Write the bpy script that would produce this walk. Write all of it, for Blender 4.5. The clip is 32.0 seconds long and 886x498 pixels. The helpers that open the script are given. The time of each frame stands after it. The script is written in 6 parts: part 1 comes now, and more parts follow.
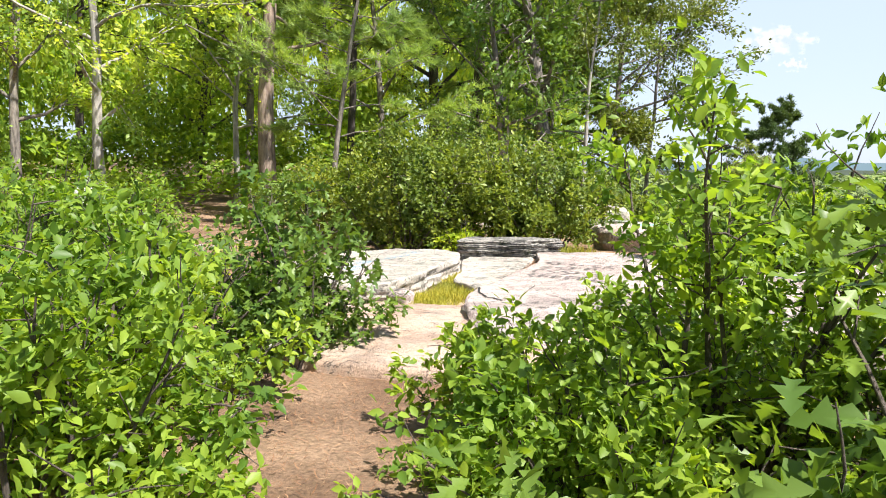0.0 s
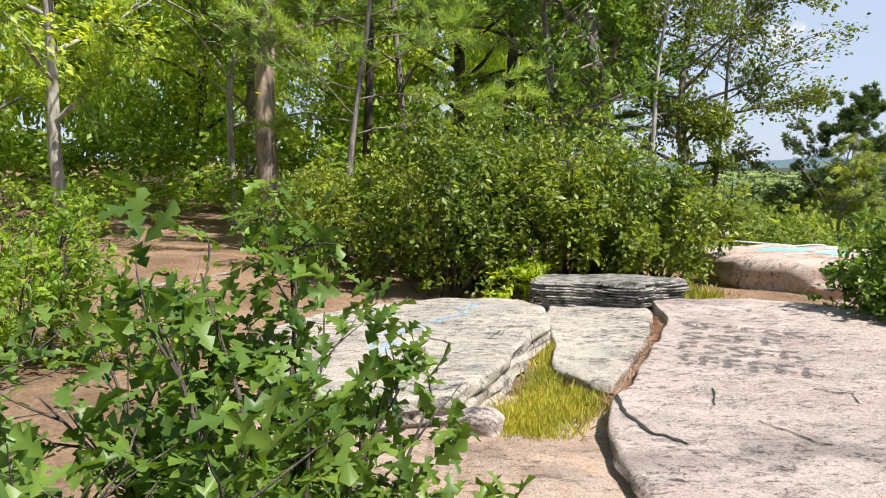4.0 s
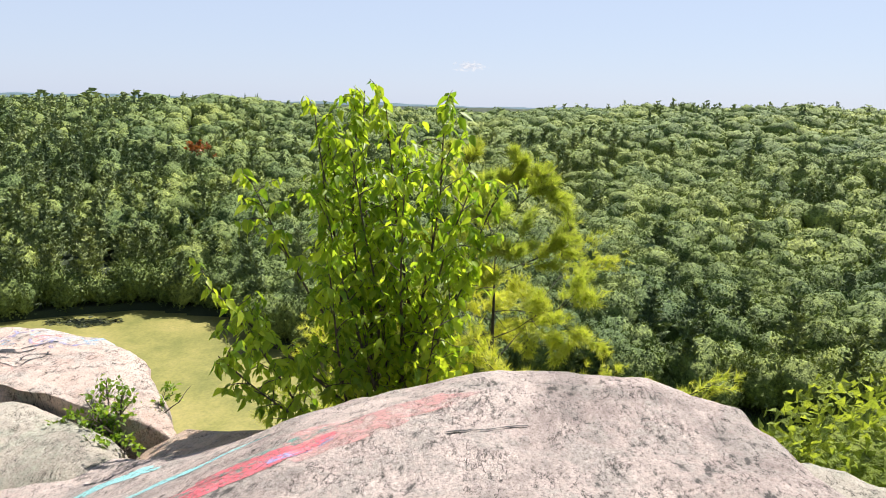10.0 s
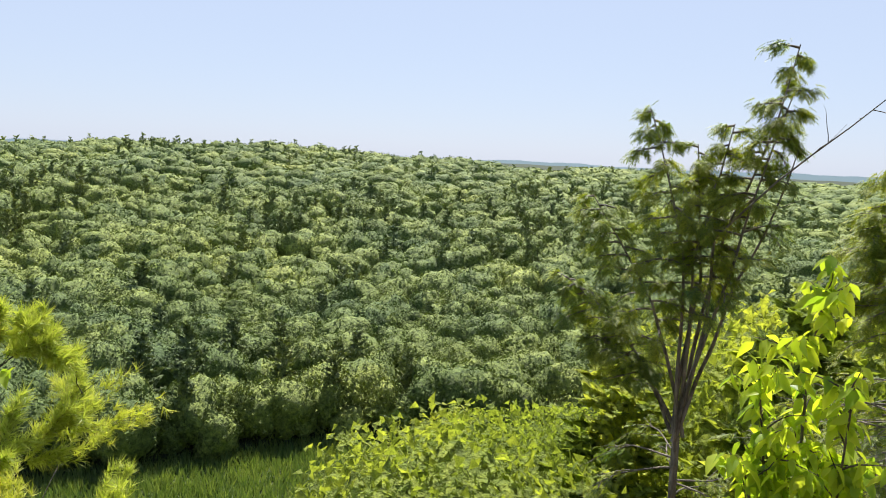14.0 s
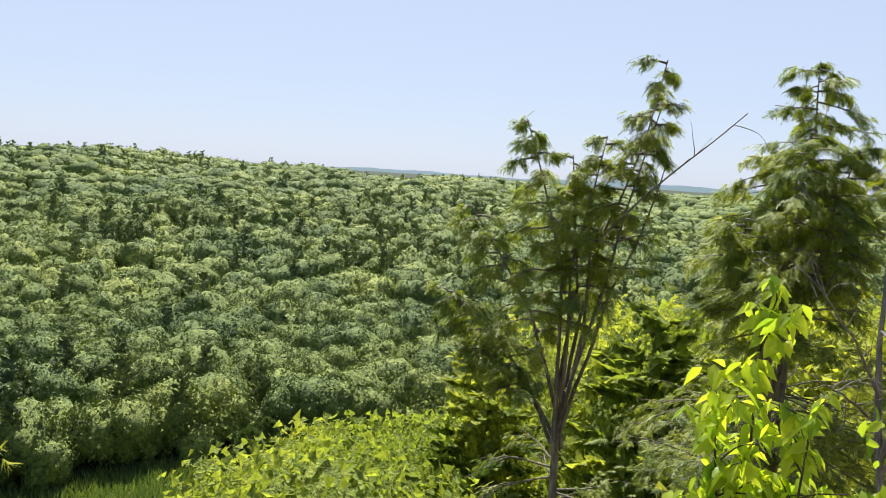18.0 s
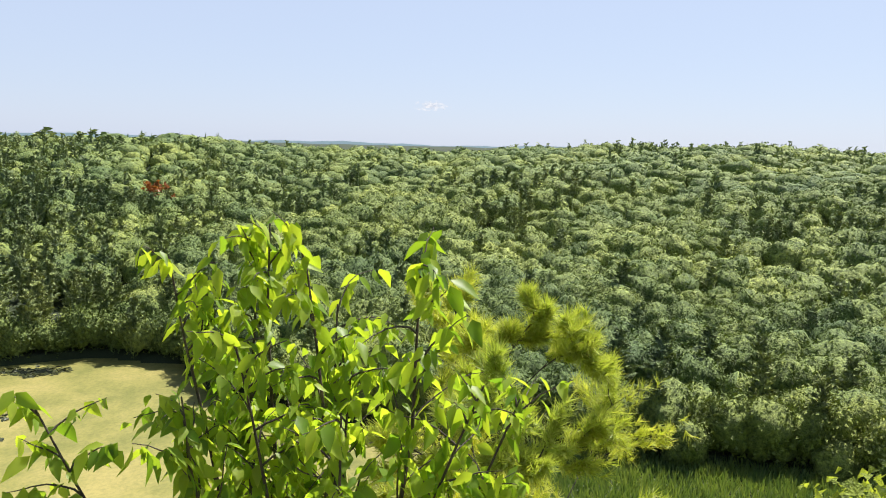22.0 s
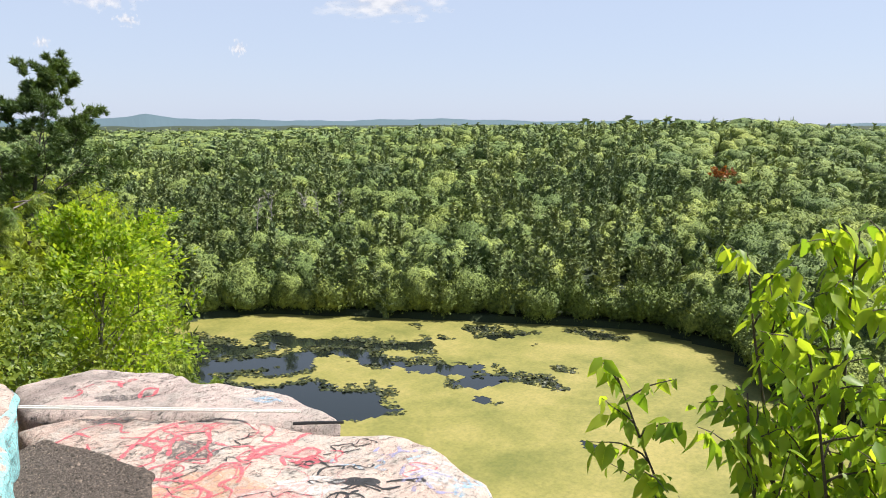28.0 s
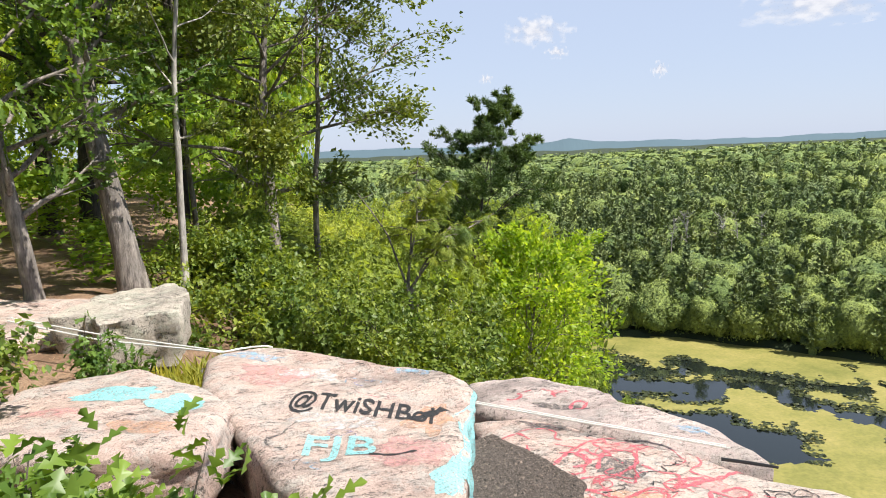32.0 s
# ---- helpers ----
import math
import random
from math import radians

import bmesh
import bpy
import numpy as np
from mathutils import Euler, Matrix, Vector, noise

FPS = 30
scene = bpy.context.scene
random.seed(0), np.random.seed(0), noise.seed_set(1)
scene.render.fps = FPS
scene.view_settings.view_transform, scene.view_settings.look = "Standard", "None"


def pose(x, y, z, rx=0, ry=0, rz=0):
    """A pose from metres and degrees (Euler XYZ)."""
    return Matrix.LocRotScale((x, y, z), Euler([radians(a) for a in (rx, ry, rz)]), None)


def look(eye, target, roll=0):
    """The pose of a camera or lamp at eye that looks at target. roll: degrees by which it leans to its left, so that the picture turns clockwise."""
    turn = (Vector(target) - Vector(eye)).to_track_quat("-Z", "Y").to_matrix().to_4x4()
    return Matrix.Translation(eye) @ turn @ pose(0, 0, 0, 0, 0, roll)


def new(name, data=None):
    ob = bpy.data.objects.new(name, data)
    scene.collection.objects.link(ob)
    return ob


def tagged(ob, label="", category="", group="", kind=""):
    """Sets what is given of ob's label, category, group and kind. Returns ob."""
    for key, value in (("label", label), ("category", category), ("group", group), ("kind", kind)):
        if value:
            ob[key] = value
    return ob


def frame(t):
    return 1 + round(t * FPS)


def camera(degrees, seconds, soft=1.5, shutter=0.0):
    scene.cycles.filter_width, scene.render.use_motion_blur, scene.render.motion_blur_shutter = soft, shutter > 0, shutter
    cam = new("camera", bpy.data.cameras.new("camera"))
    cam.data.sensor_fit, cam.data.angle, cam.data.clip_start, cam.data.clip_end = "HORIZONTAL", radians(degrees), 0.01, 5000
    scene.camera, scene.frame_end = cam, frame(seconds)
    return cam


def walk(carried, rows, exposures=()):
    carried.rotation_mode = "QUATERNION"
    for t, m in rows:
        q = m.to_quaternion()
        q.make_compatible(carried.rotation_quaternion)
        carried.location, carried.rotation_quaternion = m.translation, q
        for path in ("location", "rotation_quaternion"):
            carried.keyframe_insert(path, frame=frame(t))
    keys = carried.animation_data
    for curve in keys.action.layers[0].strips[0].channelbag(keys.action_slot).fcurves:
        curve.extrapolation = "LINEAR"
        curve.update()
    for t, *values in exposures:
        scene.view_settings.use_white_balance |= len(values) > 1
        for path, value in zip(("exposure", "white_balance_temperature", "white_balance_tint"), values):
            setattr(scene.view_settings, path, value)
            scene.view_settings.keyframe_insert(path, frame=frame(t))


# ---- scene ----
cam = camera(61.2, 32.0, 1.0)
PATH = [
    (0, pose(0, 0, 1.193, 83.384, -0.027, -0.381)),
    (0.5, pose(-0.059, 0.43, 1.202, 83.662, 1.052, 3.31)),
    (1, pose(-0.117, 0.852, 1.181, 84.198, 1.206, 5.174)),
    (1.5, pose(-0.131, 1.247, 1.163, 84.222, 1.428, 5.754)),
    (2, pose(-0.153, 1.636, 1.186, 84.02, 1.258, 6.433)),
    (2.5, pose(-0.197, 2.01, 1.212, 83.783, 0.864, 7.159)),
    (4.5, pose(-0.546, 3.622, 1.255, 83.311, 0.816, -5.605)),
    (5, pose(-0.569, 4.01, 1.359, 82.648, 1.365, -13.882)),
    (5.5, pose(-0.273, 4.576, 1.344, 81.982, 1.454, -22.274)),
    (6, pose(0.04, 4.986, 1.308, 81.083, 1.588, -30.199)),
    (6.5, pose(0.402, 5.374, 1.305, 80.261, 1.212, -37.84)),
    (7, pose(0.945, 5.46, 1.302, 79.662, 1.624, -45.192)),
    (7.5, pose(1.349, 5.602, 1.277, 79.679, 0.992, -53.241)),
    (8, pose(1.549, 5.718, 1.318, 80.328, -1.047, -61.238)),
    (8.5, pose(1.719, 5.744, 1.412, 80.267, -1.437, -69.141)),
    (9, pose(1.917, 5.839, 1.394, 80.127, -1.354, -76.03)),
    (9.5, pose(2.024, 5.937, 1.4, 79.702, -1.452, -81.521)),
    (10, pose(2.25, 6.008, 1.426, 79.034, -1.573, -85.596)),
    (10.5, pose(2.492, 6.058, 1.486, 78.903, -1.26, -88.385)),
    (11, pose(2.821, 6.192, 1.551, 78.937, -1.1, -90.673)),
    (11.5, pose(3.134, 6.216, 1.591, 79.058, -1.017, -93.448)),
    (12, pose(3.426, 6.155, 1.658, 79.219, -0.808, -96.965)),
    (12.5, pose(3.65, 6.137, 1.717, 79.341, -1.085, -101.27)),
    (13, pose(3.839, 6.122, 1.8, 79.947, -1.348, -107.098)),
    (13.5, pose(3.94, 6.093, 1.816, 81.064, -2.039, -114.419)),
    (14, pose(3.987, 6.051, 1.836, 82.999, -2.472, -124.099)),
    (14.5, pose(4.003, 6.019, 1.837, 84.711, -2.556, -133.564)),
    (15, pose(3.986, 5.997, 1.844, 85.348, -2.626, -139.808)),
    (15.5, pose(3.989, 5.994, 1.84, 85.401, -2.823, -142.937)),
    (17.5, pose(4.422, 6.035, 1.842, 84.34, -3.33, -138.41)),
    (18, pose(4.456, 6.039, 1.84, 84.09, -3.06, -135.28)),
    (18.5, pose(4.474, 6.041, 1.835, 84.043, -2.85, -131.842)),
    (19, pose(4.491, 6.044, 1.825, 83.662, -2.203, -126.334)),
    (19.5, pose(4.51, 6.049, 1.815, 83.549, -2.21, -119.595)),
    (20, pose(4.529, 6.033, 1.805, 83.22, -2.154, -112.369)),
    (20.5, pose(4.545, 6.041, 1.808, 82.804, -2.066, -105.431)),
    (21, pose(4.556, 6.082, 1.803, 82.509, -2.125, -98.989)),
    (21.5, pose(4.571, 6.172, 1.803, 82.193, -1.855, -93.409)),
    (22, pose(4.604, 6.233, 1.793, 81.994, -1.549, -88.425)),
    (22.5, pose(4.636, 6.282, 1.781, 81.814, -1.492, -83.751)),
    (23, pose(4.663, 6.292, 1.775, 81.568, -1.465, -79.436)),
    (23.5, pose(4.656, 6.279, 1.777, 81.188, -1.431, -75.559)),
    (24, pose(4.654, 6.286, 1.775, 80.563, -1.313, -71.765)),
    (24.5, pose(4.665, 6.315, 1.763, 79.712, -1.078, -68.268)),
    (25, pose(4.702, 6.33, 1.743, 78.921, -1.217, -64.932)),
    (25.5, pose(4.698, 6.336, 1.739, 78.291, -0.957, -61.855)),
    (27.5, pose(4.551, 6.264, 1.83, 79.677, -0.209, -50.438)),
    (28, pose(4.499, 6.258, 1.844, 80.208, -0.285, -47.159)),
    (28.5, pose(4.457, 6.259, 1.861, 80.524, -0.351, -43.557)),
    (29, pose(4.425, 6.262, 1.874, 80.693, -0.222, -39.897)),
    (29.5, pose(4.399, 6.26, 1.882, 80.858, 0.226, -36.31)),
    (30, pose(4.364, 6.276, 1.885, 81.101, 0.675, -32.835)),
    (30.5, pose(4.355, 6.29, 1.89, 81.421, 1.116, -29.225)),
    (31, pose(4.36, 6.284, 1.895, 81.745, 1.541, -25.201)),
    (31.5, pose(4.344, 6.28, 1.9, 82.005, 1.86, -20.838)),
    (32, pose(4.317, 6.284, 1.901, 82.224, 1.965, -16.332)),
]
walk(cam, PATH, [(0.0, 1.15), (0.6, 1.0), (1.5, 0.88), (3.5, 0.78), (6.5, 0.72), (8.0, 0.66), (9.2, 0.7), (10.5, 0.75), (32.0, 0.75)])
from mathutils.bvhtree import BVHTree

# world, sun, exposure
SUN_AZ, SUN_EL = -128.0, 57.0
world = bpy.data.worlds.new("world")
scene.world = world
world.use_nodes = True
wn = world.node_tree.nodes
wbg = wn["Background"]
sky = wn.new("ShaderNodeTexSky")
sky.sky_type, sky.sun_disc = "NISHITA", False
sky.sun_elevation, sky.sun_rotation = radians(SUN_EL), radians(-SUN_AZ)
sky.air_density, sky.dust_density, sky.ozone_density = 1.0, 0.4, 2.0
haze = wn.new("ShaderNodeMix")
haze.data_type = "RGBA"
low_sky = wn.new("ShaderNodeRGBToBW")
world.node_tree.links.new(sky.outputs[0], low_sky.inputs[0])
haze_depth = wn.new("ShaderNodeMapRange")
haze_depth.interpolation_type = "SMOOTHSTEP"
for k, v in ((1, 1.2), (2, 3.3), (3, 0.12), (4, 0.66)):
    haze_depth.inputs[k].default_value = v
world.node_tree.links.new(low_sky.outputs[0], haze_depth.inputs[0])
world.node_tree.links.new(haze_depth.outputs[0], haze.inputs[0])
haze.inputs[7].default_value = (9.0, 10.35, 13.5, 1)
world.node_tree.links.new(sky.outputs[0], haze.inputs[6])
world.node_tree.links.new(haze.outputs[2], wbg.inputs[0])
wbg.inputs[1].default_value = 0.05
sun_data = bpy.data.lights.new("sun", "SUN")
scene.view_settings.exposure = 0.75
sun_data.energy, sun_data.angle, sun_data.color = 5.0, radians(0.6), (1.0, 0.95, 0.87)
sun = new("sun", sun_data)
sa, se = radians(SUN_AZ), radians(SUN_EL)
SUN_DIR = Vector((-math.sin(sa) * math.cos(se), math.cos(sa) * math.cos(se), math.sin(se)))
sun.matrix_world = look(SUN_DIR * 50, (0, 0, 0))


# ---- materials ----
def material(name, rough=0.8):
    m = bpy.data.materials.new(name)
    m.use_nodes = True
    n, l = m.node_tree.nodes, m.node_tree.links
    b = n["Principled BSDF"]
    b.inputs["Roughness"].default_value = rough
    return m, n, l, b


def noise_node(n, l, scale, detail=4.0, rough=0.55, coord=None, kind="ShaderNodeTexNoise"):
    t = n.new(kind)
    t.inputs["Scale"].default_value = scale
    if kind == "ShaderNodeTexNoise":
        t.inputs["Detail"].default_value, t.inputs["Roughness"].default_value = detail, rough
    if coord:
        l.new(coord, t.inputs["Vector"])
    return t.outputs[0]


def ramp(n, l, fac, stops):
    r = n.new("ShaderNodeValToRGB")
    e = r.color_ramp.elements
    while len(e) < len(stops):
        e.new(0.5)
    for k, (p, c) in zip(e, stops):
        k.position = p
        k.color = (*c, 1) if len(c) == 3 else c
    l.new(fac, r.inputs[0])
    return r.outputs[0]


def mix(n, l, fac, a, b, mode="MIX"):
    m = n.new("ShaderNodeMix")
    m.data_type, m.blend_type = "RGBA", mode
    for k, v in ((0, fac), (6, a), (7, b)):
        if isinstance(v, (int, float)):
            m.inputs[k].default_value = v
        elif isinstance(v, tuple):
            m.inputs[k].default_value = (*v, 1)
        else:
            l.new(v, m.inputs[k])
    return m.outputs[2]


def bump(n, l, b, heights, strength=0.6, distance=0.02):
    last = None
    for h, d in heights:
        k = n.new("ShaderNodeBump")
        k.inputs["Strength"].default_value, k.inputs["Distance"].default_value = strength, d
        l.new(h, k.inputs["Height"])
        if last:
            l.new(last, k.inputs["Normal"])
        last = k.outputs[0]
    l.new(last, b.inputs["Normal"])


def position(n):
    return n.new("ShaderNodeNewGeometry").outputs["Position"]


def stretched(n, l, vec, scale, turn=0.0):
    m = n.new("ShaderNodeMapping")
    m.inputs["Scale"].default_value = scale
    m.inputs["Rotation"].default_value = (0, 0, turn)
    l.new(vec, m.inputs["Vector"])
    return m.outputs[0]


def granite(name, light, mid, lichen, dark=(0.045, 0.043, 0.042), turn=0.5, speck=0.58):
    """Weathered foliated granite: blotches, lichen, grain, aligned pits and thin cracks."""
    m, n, l, b = material(name, 0.85)
    p = position(n)
    st = stretched(n, l, p, (1.0, 2.3, 1.5), turn)
    big = noise_node(n, l, 0.9, 6, 0.65, p)
    fine = noise_node(n, l, 85, 6, 0.8, p)
    streak = noise_node(n, l, 9, 8, 0.72, st)
    base = ramp(n, l, big, [(0.36, mid), (0.5, tuple((x + y) / 2 for x, y in zip(light, mid))), (0.64, light)])
    lic = noise_node(n, l, 3.5, 10, 0.82, p)
    base = mix(n, l, ramp(n, l, lic, [(0.49, (0, 0, 0)), (0.55, (0.9, 0.9, 0.9))]), base, lichen)
    cream = noise_node(n, l, 2.1, 9, 0.78, stretched(n, l, p, (1.0, 1.8, 1.0), turn))
    base = mix(n, l, ramp(n, l, cream, [(0.52, (0, 0, 0)), (0.60, (0.75, 0.75, 0.75))]), base, tuple(min(v * 1.07, 0.8) for v in light))
    weather = noise_node(n, l, 0.75, 8, 0.72, stretched(n, l, p, (1.0, 2.0, 1.0), turn + 0.3))
    base = mix(n, l, ramp(n, l, weather, [(0.52, (0, 0, 0)), (0.64, (0.6, 0.6, 0.6))]), base, tuple(0.36 * v + 0.03 for v in mid))
    grain = ramp(n, l, fine, [(0.36, (0.25, 0.24, 0.23)), (0.46, (0.88, 0.88, 0.88)), (0.58, (1.0, 1.0, 1.0)), (0.68, (1.25, 1.24, 1.22))])
    base = mix(n, l, 1.0, base, grain, "MULTIPLY")
    blot = noise_node(n, l, 1.7, 4, 0.6, p)
    thin = n.new("ShaderNodeMath")
    thin.operation = "MULTIPLY_ADD"
    l.new(blot, thin.inputs[0])
    thin.inputs[1].default_value = 0.42
    l.new(streak, thin.inputs[2])
    spk = ramp(n, l, thin.outputs[0], [(speck + 0.06, (0.85, 0.85, 0.85)), (speck + 0.085, (0.45, 0.45, 0.45)), (speck + 0.14, (0, 0, 0))])
    col = mix(n, l, spk, base, dark)
    seam = noise_node(n, l, 4.2, 8, 0.66, stretched(n, l, p, (1.0, 3.0, 1.0), turn + 0.15))
    seams = ramp(n, l, seam, [(0.488, (0, 0, 0)), (0.4965, (1, 1, 1)), (0.5035, (1, 1, 1)), (0.512, (0, 0, 0))])
    torn = ramp(n, l, noise_node(n, l, 5.5, 5, 0.7, p), [(0.46, (0, 0, 0)), (0.52, (0.92, 0.92, 0.92))])
    cut = mix(n, l, 1.0, seams, torn, "MULTIPLY")
    col = mix(n, l, cut, col, dark)
    l.new(col, b.inputs["Base Color"])
    deep = mix(n, l, cut, (1, 1, 1), (0, 0, 0))
    bump(n, l, b, [(streak, 0.012), (fine, 0.007), (lic, 0.045), (deep, 0.014)], 0.75)
    return m


def leafy(name, a, c, back=0.35, rough=0.45, spread=0.5, stand=0.35, sway=0.25, gloss=0.35):
    """Leaves: colour by island, light through the blade."""
    m, n, l, b = material(name, rough)
    g = n.new("ShaderNodeNewGeometry")
    col = ramp(n, l, g.outputs["Random Per Island"], [(0.0, a), (spread, tuple((x + y) / 2 for x, y in zip(a, c))), (1.0, c)])
    patch = noise_node(n, l, stand, 2, 0.5, g.outputs["Position"])
    col = mix(n, l, 1.0, col, ramp(n, l, patch, [(0.3, (1 - 1.3 * sway, 1 - sway, 1 - 0.7 * sway)), (0.7, (1 + 0.9 * sway, 1 + 0.5 * sway, 1 - 0.3 * sway))]), "MULTIPLY")
    l.new(col, b.inputs["Base Color"])
    b.inputs["Specular IOR Level"].default_value = gloss
    tr = n.new("ShaderNodeBsdfTranslucent")
    l.new(mix(n, l, 1.0, col, (1.5, 1.45, 0.5), "MULTIPLY"), tr.inputs[0])
    ms = n.new("ShaderNodeMixShader")
    ms.inputs[0].default_value = back
    l.new(b.outputs[0], ms.inputs[1])
    l.new(tr.outputs[0], ms.inputs[2])
    l.new(ms.outputs[0], n["Material Output"].inputs[0])
    return m


def canopy(name, a, c, crown=9.0, grain=1.6, back=0.1):
    """Far tree crowns: one tint for each crown, leaf masses with painted shade gaps at a smaller scale, and a rough
    leafy relief.
    """
    m, n, l, b = material(name, 0.7)
    b.inputs["Specular IOR Level"].default_value = 0.25
    p = position(n)
    cell = n.new("ShaderNodeTexVoronoi")
    cell.inputs["Scale"].default_value = 1 / crown
    l.new(stretched(n, l, p, (1, 1, 0.35)), cell.inputs["Vector"])
    one = n.new("ShaderNodeSeparateColor")
    l.new(cell.outputs["Color"], one.inputs[0])
    tint = ramp(n, l, one.outputs[0], [(0.0, a), (0.55, tuple(0.55 * x + 0.45 * y for x, y in zip(a, c))), (1.0, c)])
    stand = noise_node(n, l, 0.022, 3, 0.55, p)
    tint = mix(n, l, 1.0, tint, ramp(n, l, stand, [(0.32, (0.74, 0.80, 0.86)), (0.68, (1.22, 1.12, 0.92))]), "MULTIPLY")
    # Shade between leaves and light on clusters, painted by noise into the tint.
    leaf = noise_node(n, l, grain, 4, 0.75, p)
    tint = mix(n, l, 1.0, tint, ramp(n, l, leaf, [(0.36, (0.4, 0.43, 0.42)), (0.5, (0.95, 0.95, 0.95)), (0.64, (1.45, 1.4, 1.2))]), "MULTIPLY")
    l.new(tint, b.inputs["Base Color"])
    bump(n, l, b, [(leaf, 0.7)], 0.9)
    tr = n.new("ShaderNodeBsdfTranslucent")
    l.new(mix(n, l, 1.0, tint, (1.4, 1.35, 0.6), "MULTIPLY"), tr.inputs[0])
    ms = n.new("ShaderNodeMixShader")
    ms.inputs[0].default_value = back
    l.new(b.outputs[0], ms.inputs[1])
    l.new(tr.outputs[0], ms.inputs[2])
    l.new(ms.outputs[0], n["Material Output"].inputs[0])
    return m


def bark(name, a, c, scale=9.0):
    m, n, l, b = material(name, 0.9)
    p = stretched(n, l, position(n), (1, 1, 0.18))
    f = noise_node(n, l, scale * 2, 6, 0.7, p)
    g = noise_node(n, l, scale * 0.35, 4, 0.6, position(n))
    l.new(mix(n, l, 1.0, ramp(n, l, f, [(0.35, a), (0.62, c)]), ramp(n, l, g, [(0.35, (0.6, 0.6, 0.6)), (0.65, (1.1, 1.08, 1.05))]), "MULTIPLY"), b.inputs["Base Color"])
    bump(n, l, b, [(f, 0.03)], 0.9)
    return m


def paint(name, color, worn=0.45, scale=60.0, most=1.0, soft=0.05):
    """Old spray paint, worn through to the stone."""
    m, n, l, b = material(name, 0.7)
    p = position(n)
    f = noise_node(n, l, scale, 9, 0.78, p)
    g = noise_node(n, l, 2.5, 3, 0.6, p)
    l.new(mix(n, l, 1.0, ramp(n, l, g, [(0.3, tuple(v * 0.75 for v in color)), (0.7, color)]), (1, 1, 1), "MULTIPLY"), b.inputs["Base Color"])
    l.new(ramp(n, l, f, [(worn - soft, (0, 0, 0)), (worn + soft, (most, most, most))]), b.inputs["Alpha"])
    return m


ROCK_SAND = granite("sandy_bedrock", (0.64, 0.46, 0.35), (0.52, 0.36, 0.27), (0.56, 0.45, 0.37), turn=0.4, speck=0.44)
ROCK_GREY = granite("granite_grey", (0.63, 0.555, 0.48), (0.46, 0.405, 0.36), (0.42, 0.405, 0.35), turn=0.5, speck=0.53)
ROCK_PINK = granite("granite_pink", (0.65, 0.535, 0.49), (0.48, 0.375, 0.345), (0.46, 0.40, 0.365), turn=0.9, speck=0.5)
ROCK_DARK = granite("granite_layered", (0.42, 0.39, 0.355), (0.25, 0.235, 0.22), (0.42, 0.41, 0.36), turn=0.2, speck=0.58)
ROCK_PALE = granite("granite_lichen", (0.56, 0.50, 0.42), (0.46, 0.40, 0.34), (0.44, 0.43, 0.35), turn=0.7, speck=0.45)
ROCK_RED = granite("granite_red", (0.67, 0.53, 0.46), (0.54, 0.385, 0.325), (0.55, 0.49, 0.44), turn=1.1, speck=0.49)
OAK_LEAF = leafy("oak_leaf", (0.07, 0.14, 0.03), (0.18, 0.28, 0.05), 0.35, 0.4)
SHRUB_LEAF = leafy("shrub_leaf", (0.12, 0.225, 0.03), (0.34, 0.47, 0.065), 0.48, stand=1.6, sway=0.3)
BIRCH_LEAF = leafy("birch_leaf", (0.20, 0.335, 0.042), (0.55, 0.65, 0.09), 0.58, 0.42)
PINE_NEEDLE = leafy("pine_needle", (0.085, 0.14, 0.045), (0.18, 0.25, 0.08), 0.2, 0.5)
YOUNG_NEEDLE = leafy("young_pine_needle", (0.38, 0.46, 0.09), (0.64, 0.66, 0.21), 0.5, 0.5)
HEMLOCK_LEAF = leafy("hemlock_spray", (0.14, 0.215, 0.045), (0.40, 0.46, 0.11), 0.36, 0.5, stand=1.1, sway=0.4)
WOOD_LEAF = leafy("woodland_leaf", (0.22, 0.35, 0.06), (0.56, 0.66, 0.15), 0.52, stand=0.9, sway=0.4)
# Brightened leaf copy for the slope: its sunlight is put into the colour.
SLOPE_LEAF_LIT = canopy("slope_leaf_lit", (0.25, 0.35, 0.075), (0.52, 0.59, 0.135), 4.0, 3.0, 0.42)
FAR_LEAF = canopy("far_wood_leaf", (0.118, 0.18, 0.056), (0.25, 0.315, 0.092), 9.0, 1.3, 0.04)
FAR_NEEDLE = canopy("far_pine_needle", (0.16, 0.225, 0.10), (0.275, 0.34, 0.16), 7.0, 1.3, 0.1)
LIGHT_NEEDLE = leafy("light_pine_needle", (0.20, 0.31, 0.09), (0.38, 0.50, 0.17), 0.45)
THICKET_LEAF = leafy("thicket_leaf", (0.10, 0.165, 0.035), (0.30, 0.37, 0.075), 0.4, stand=1.2, sway=0.35)
OLIVE_LEAF = leafy("olive_leaf", (0.10, 0.15, 0.03), (0.22, 0.26, 0.06), 0.3)
GRASS_BLADE = leafy("grass_blade", (0.24, 0.27, 0.035), (0.50, 0.46, 0.10), 0.4, stand=3.0)
REED_BLADE = leafy("reed_blade", (0.11, 0.19, 0.06), (0.24, 0.32, 0.13), 0.3)
BARK_GREY = bark("bark_grey", (0.10, 0.085, 0.075), (0.34, 0.30, 0.27))
BARK_PINE = bark("bark_pine", (0.13, 0.09, 0.07), (0.42, 0.33, 0.28), 6)
BARK_DARK = bark("bark_dark", (0.035, 0.03, 0.028), (0.12, 0.10, 0.09))
BARK_BIRCH = bark("bark_birch", (0.22, 0.20, 0.18), (0.55, 0.52, 0.48), 5)
TWIG = bark("twig_bark", (0.07, 0.055, 0.045), (0.17, 0.14, 0.12), 20)


